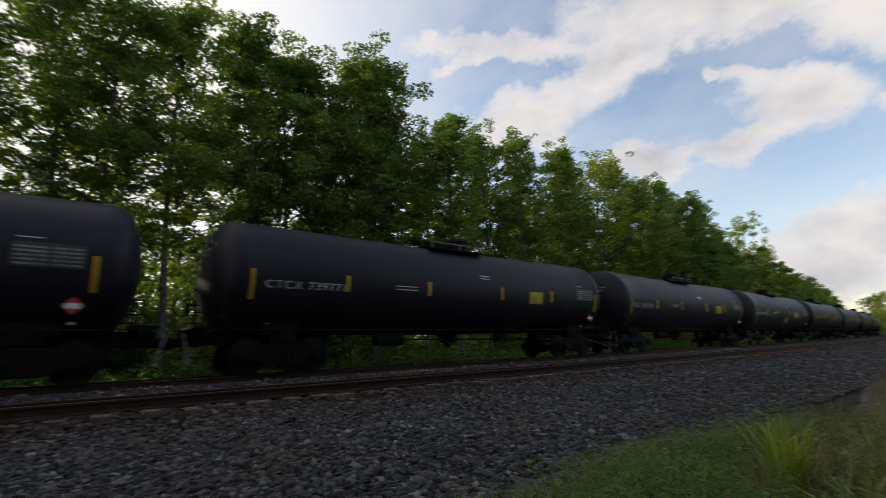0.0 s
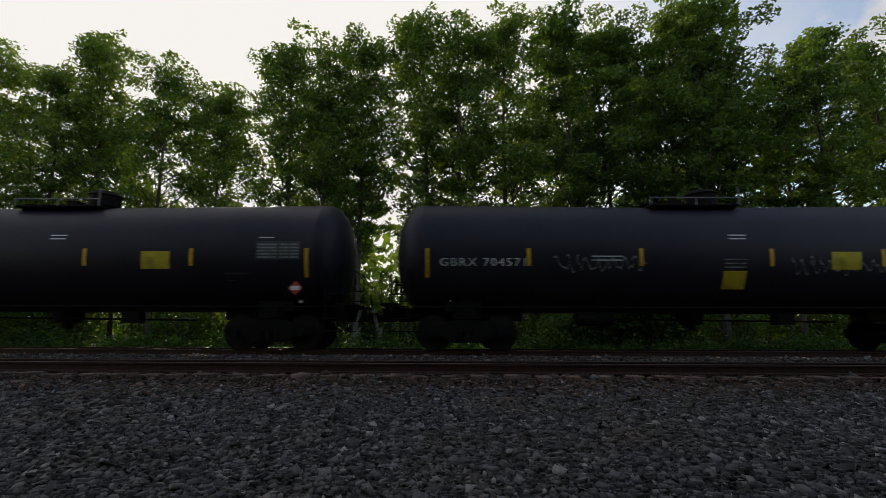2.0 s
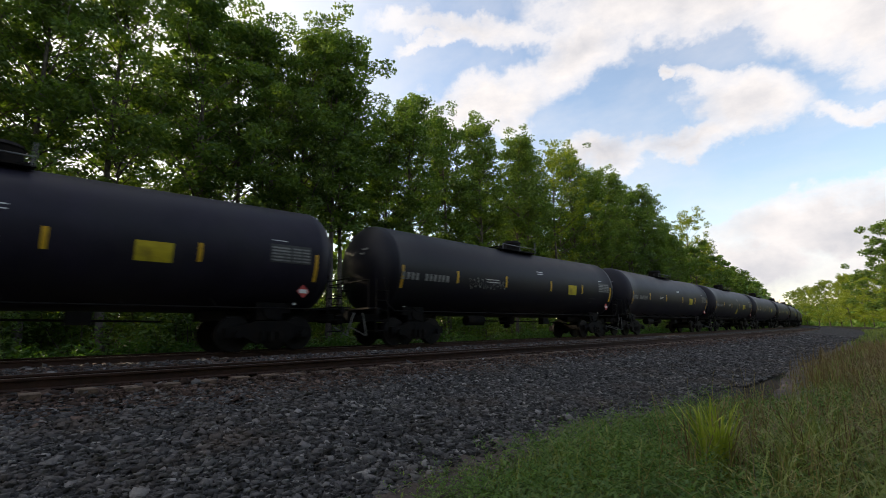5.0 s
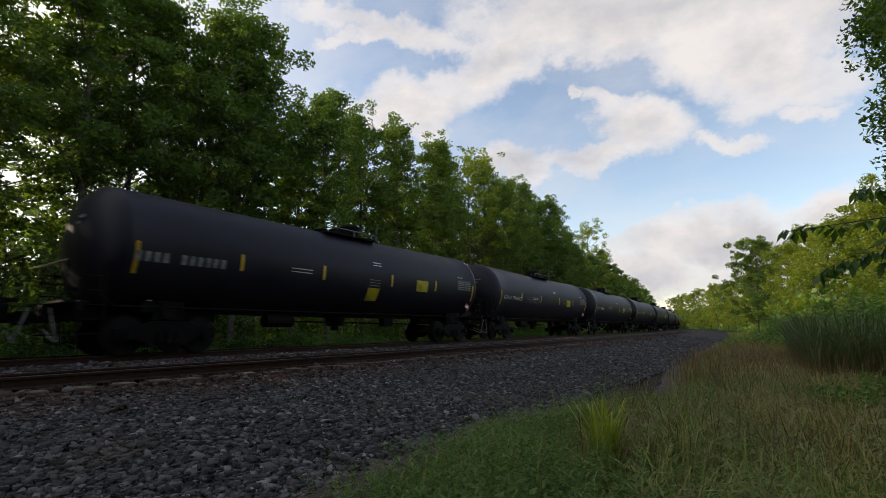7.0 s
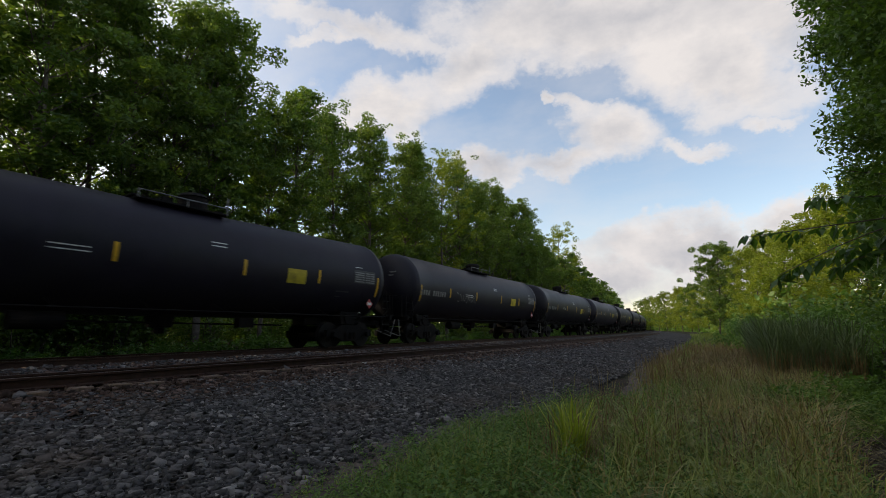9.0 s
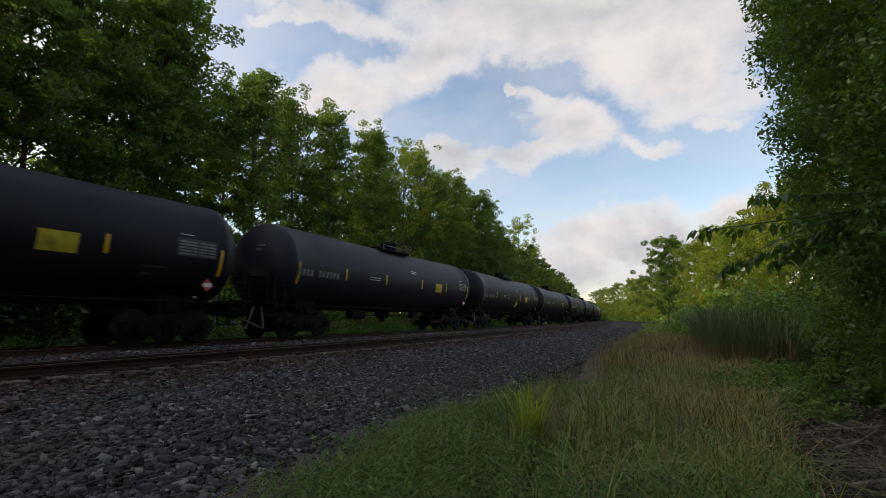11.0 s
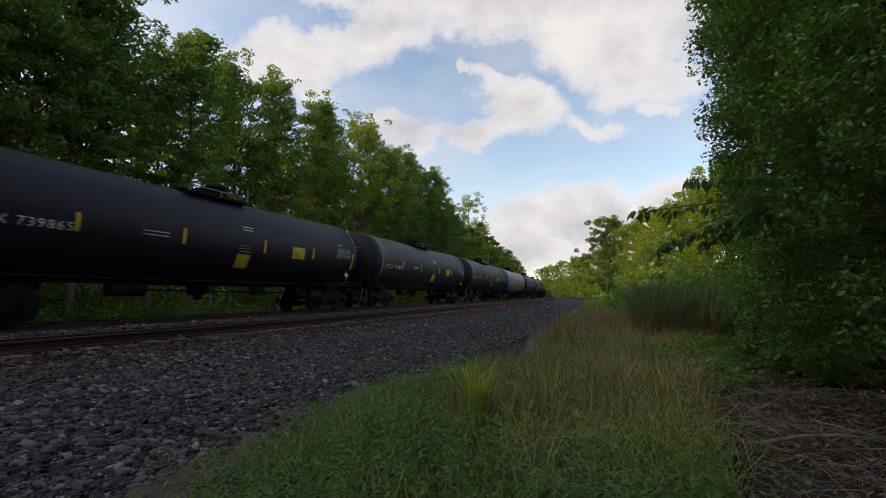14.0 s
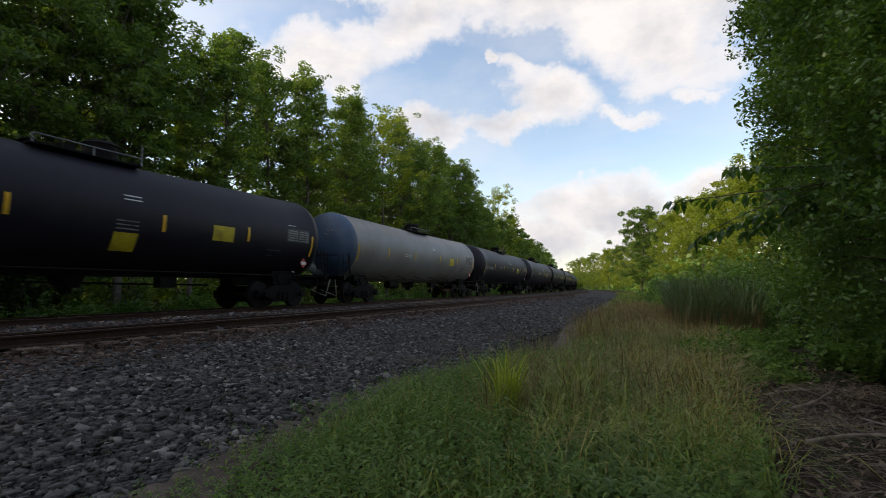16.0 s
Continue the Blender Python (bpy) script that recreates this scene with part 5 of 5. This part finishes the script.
def make_brush_pile():
    """Cut twigs and dead leaves on bare soil."""
    g = np.random.default_rng(91)
    bm = bmesh.new()
    for i in range(3300):
        x, y = 0.6 + 3.6 * g.random(), 2.6 + 5.8 * g.random()
        if x < path_x(y) + 0.1:
            continue
        z = -0.72 + 0.2 * g.random() ** 1.5 * (0.5 + noise.noise((x * 1.5, y * 1.5, 2)))
        an, L, r = g.normal() * 1.1 + 0.4, 0.07 + 0.5 * g.random() ** 2.2, 0.002 + 0.0055 * g.random() ** 2
        d = Vector((math.cos(an), math.sin(an), 0.18 * g.normal()))
        limb(bm, Vector((x, y, z)) - d * L / 2, Vector((x, y, z)) + d * L / 2, r, r * 0.5, 4, 0.04, g, 3)
    me = bpy.data.meshes.new("cut_twigs")
    bm.to_mesh(me)
    bm.free()
    me.materials.append(TWIG)
    tagged(new("cut_twigs", me), "grey-brown cut twigs lying on bare soil", "twigs", kind="stuff")
    for (p, q, r) in (((1.2, 6.7, -0.66), (1.5, 6.2, -0.3), 0.02), ((1.6, 4.2, -0.62), (2.6, 4.8, -0.55), 0.018), ((1.0, 5.2, -0.64), (2.0, 5.6, -0.6), 0.022), ((2.4, 5.6, -0.62), (3.4, 6.4, -0.52), 0.025), ((1.3, 3.6, -0.64), (1.9, 3.3, -0.6), 0.016), ((2.2, 6.8, -0.64), (3.3, 6.9, -0.58), 0.02)) + tuple(((x, y, -0.66 + 0.1 * g.random()), (x + 0.5 + 0.6 * g.random(), y + 0.9 * g.normal(), -0.6 + 0.14 * g.random()), 0.006 + 0.008 * g.random()) for x, y in zip(1.0 + 2.6 * g.random(14), 3.2 + 4.6 * g.random(14))):
        bm = bmesh.new()
        limb(bm, p, q, r, r * 0.5, 7, 0.05, g, 6)
        mid = Vector(p).lerp(Vector(q), 0.6)
        limb(bm, mid, mid + Vector((0.2 * g.normal(), 0.2, 0.06)), r * 0.5, 0.004, 5, 0.02, g, 3)
        me = bpy.data.meshes.new("cut_branch")
        bm.to_mesh(me)
        bm.free()
        me.materials.append(TWIG)
        tagged(new("cut_branch", me), "bare cut branch on a brush pile", "branch", "cut branches of the brush pile")
    n = 8000
    x, y = 0.5 + 6 * g.random(n), 2.4 + 9 * g.random(n)
    k = x > path_x(y)
    x, y = x[k], y[k]
    n = len(x)
    c = np.stack([x, y, -0.73 + 0.05 * g.random(n) + 0.02], 1)
    V, Q = leaf_cloud(c, np.full(n, 0.03), n, 0.035, g)
    tagged(new("leaf_litter", fast_mesh("leaf_litter", V, Q, LITTER)), "brown dead leaves and chips on soil", "leaf litter", kind="stuff")
    bm = bmesh.new()
    limb(bm, (4.56, 14.1, -0.8), (4.6, 14.1, -0.2), 0.1, 0.085, 10, 0.01, g, 4)
    me = bpy.data.meshes.new("stump")
    bm.to_mesh(me)
    bm.free()
    me.materials.append(TWIG)
    tagged(new("stump", me), "short pale tree stump under dark leaves", "stump")


make_grass()
make_weeds()
make_reeds()
make_brush_pile()
make_tracks()
make_stones()


# ---------------------------------------------------------------- movement
def car_at(k, t):
    return CAR_START + k * CAR_PITCH - CAR_SPEED * t - TANK_LEN / 2 - 0.2 * max(0.0, 1 - t / 8) - 1.1 * max(0.0, 1 - t / 1.5) ** 2


def motions():
    for k, car in CARS.items():
        rows = []
        for t in (0, 0.25, 0.5, 0.75, 1, 1.5, 2, 4, 6, 8, 10, 12, 14, 16):
            x, y, th = along(car_at(k, t), FAR_TRACK)
            rows.append((float(t), pose(x, y, 0.019, 0, -1.14, math.degrees(th))))
        walk(car, rows)
        # the wheels roll while the car is close enough for them to be made out
        t0 = (car_at(k, 0) - 26) / CAR_SPEED
        t1 = (car_at(k, 0) + 20) / CAR_SPEED
        f0, f1 = max(0, math.ceil(t0 * FPS)), min(16 * FPS, math.floor(t1 * FPS))
        if f1 - f0 < 2:
            continue
        for bogie in car.children:
            if not bogie.name.startswith("bogie"):
                continue
            for ws in bogie.children:
                if ws.name.startswith("wheelset"):
                    p = ws.location.copy()
                    turn = [(f / FPS, pose(*p, math.degrees(CAR_SPEED * (f - f0) / FPS / 0.457))) for f in range(f0, f1 + 1)]
                    if f0 > 0:
                        turn.insert(0, (0.0, turn[0][1]))
                    if f1 < 16 * FPS:
                        turn.append((16.0, turn[-1][1]))
                    walk(ws, turn)


motions()
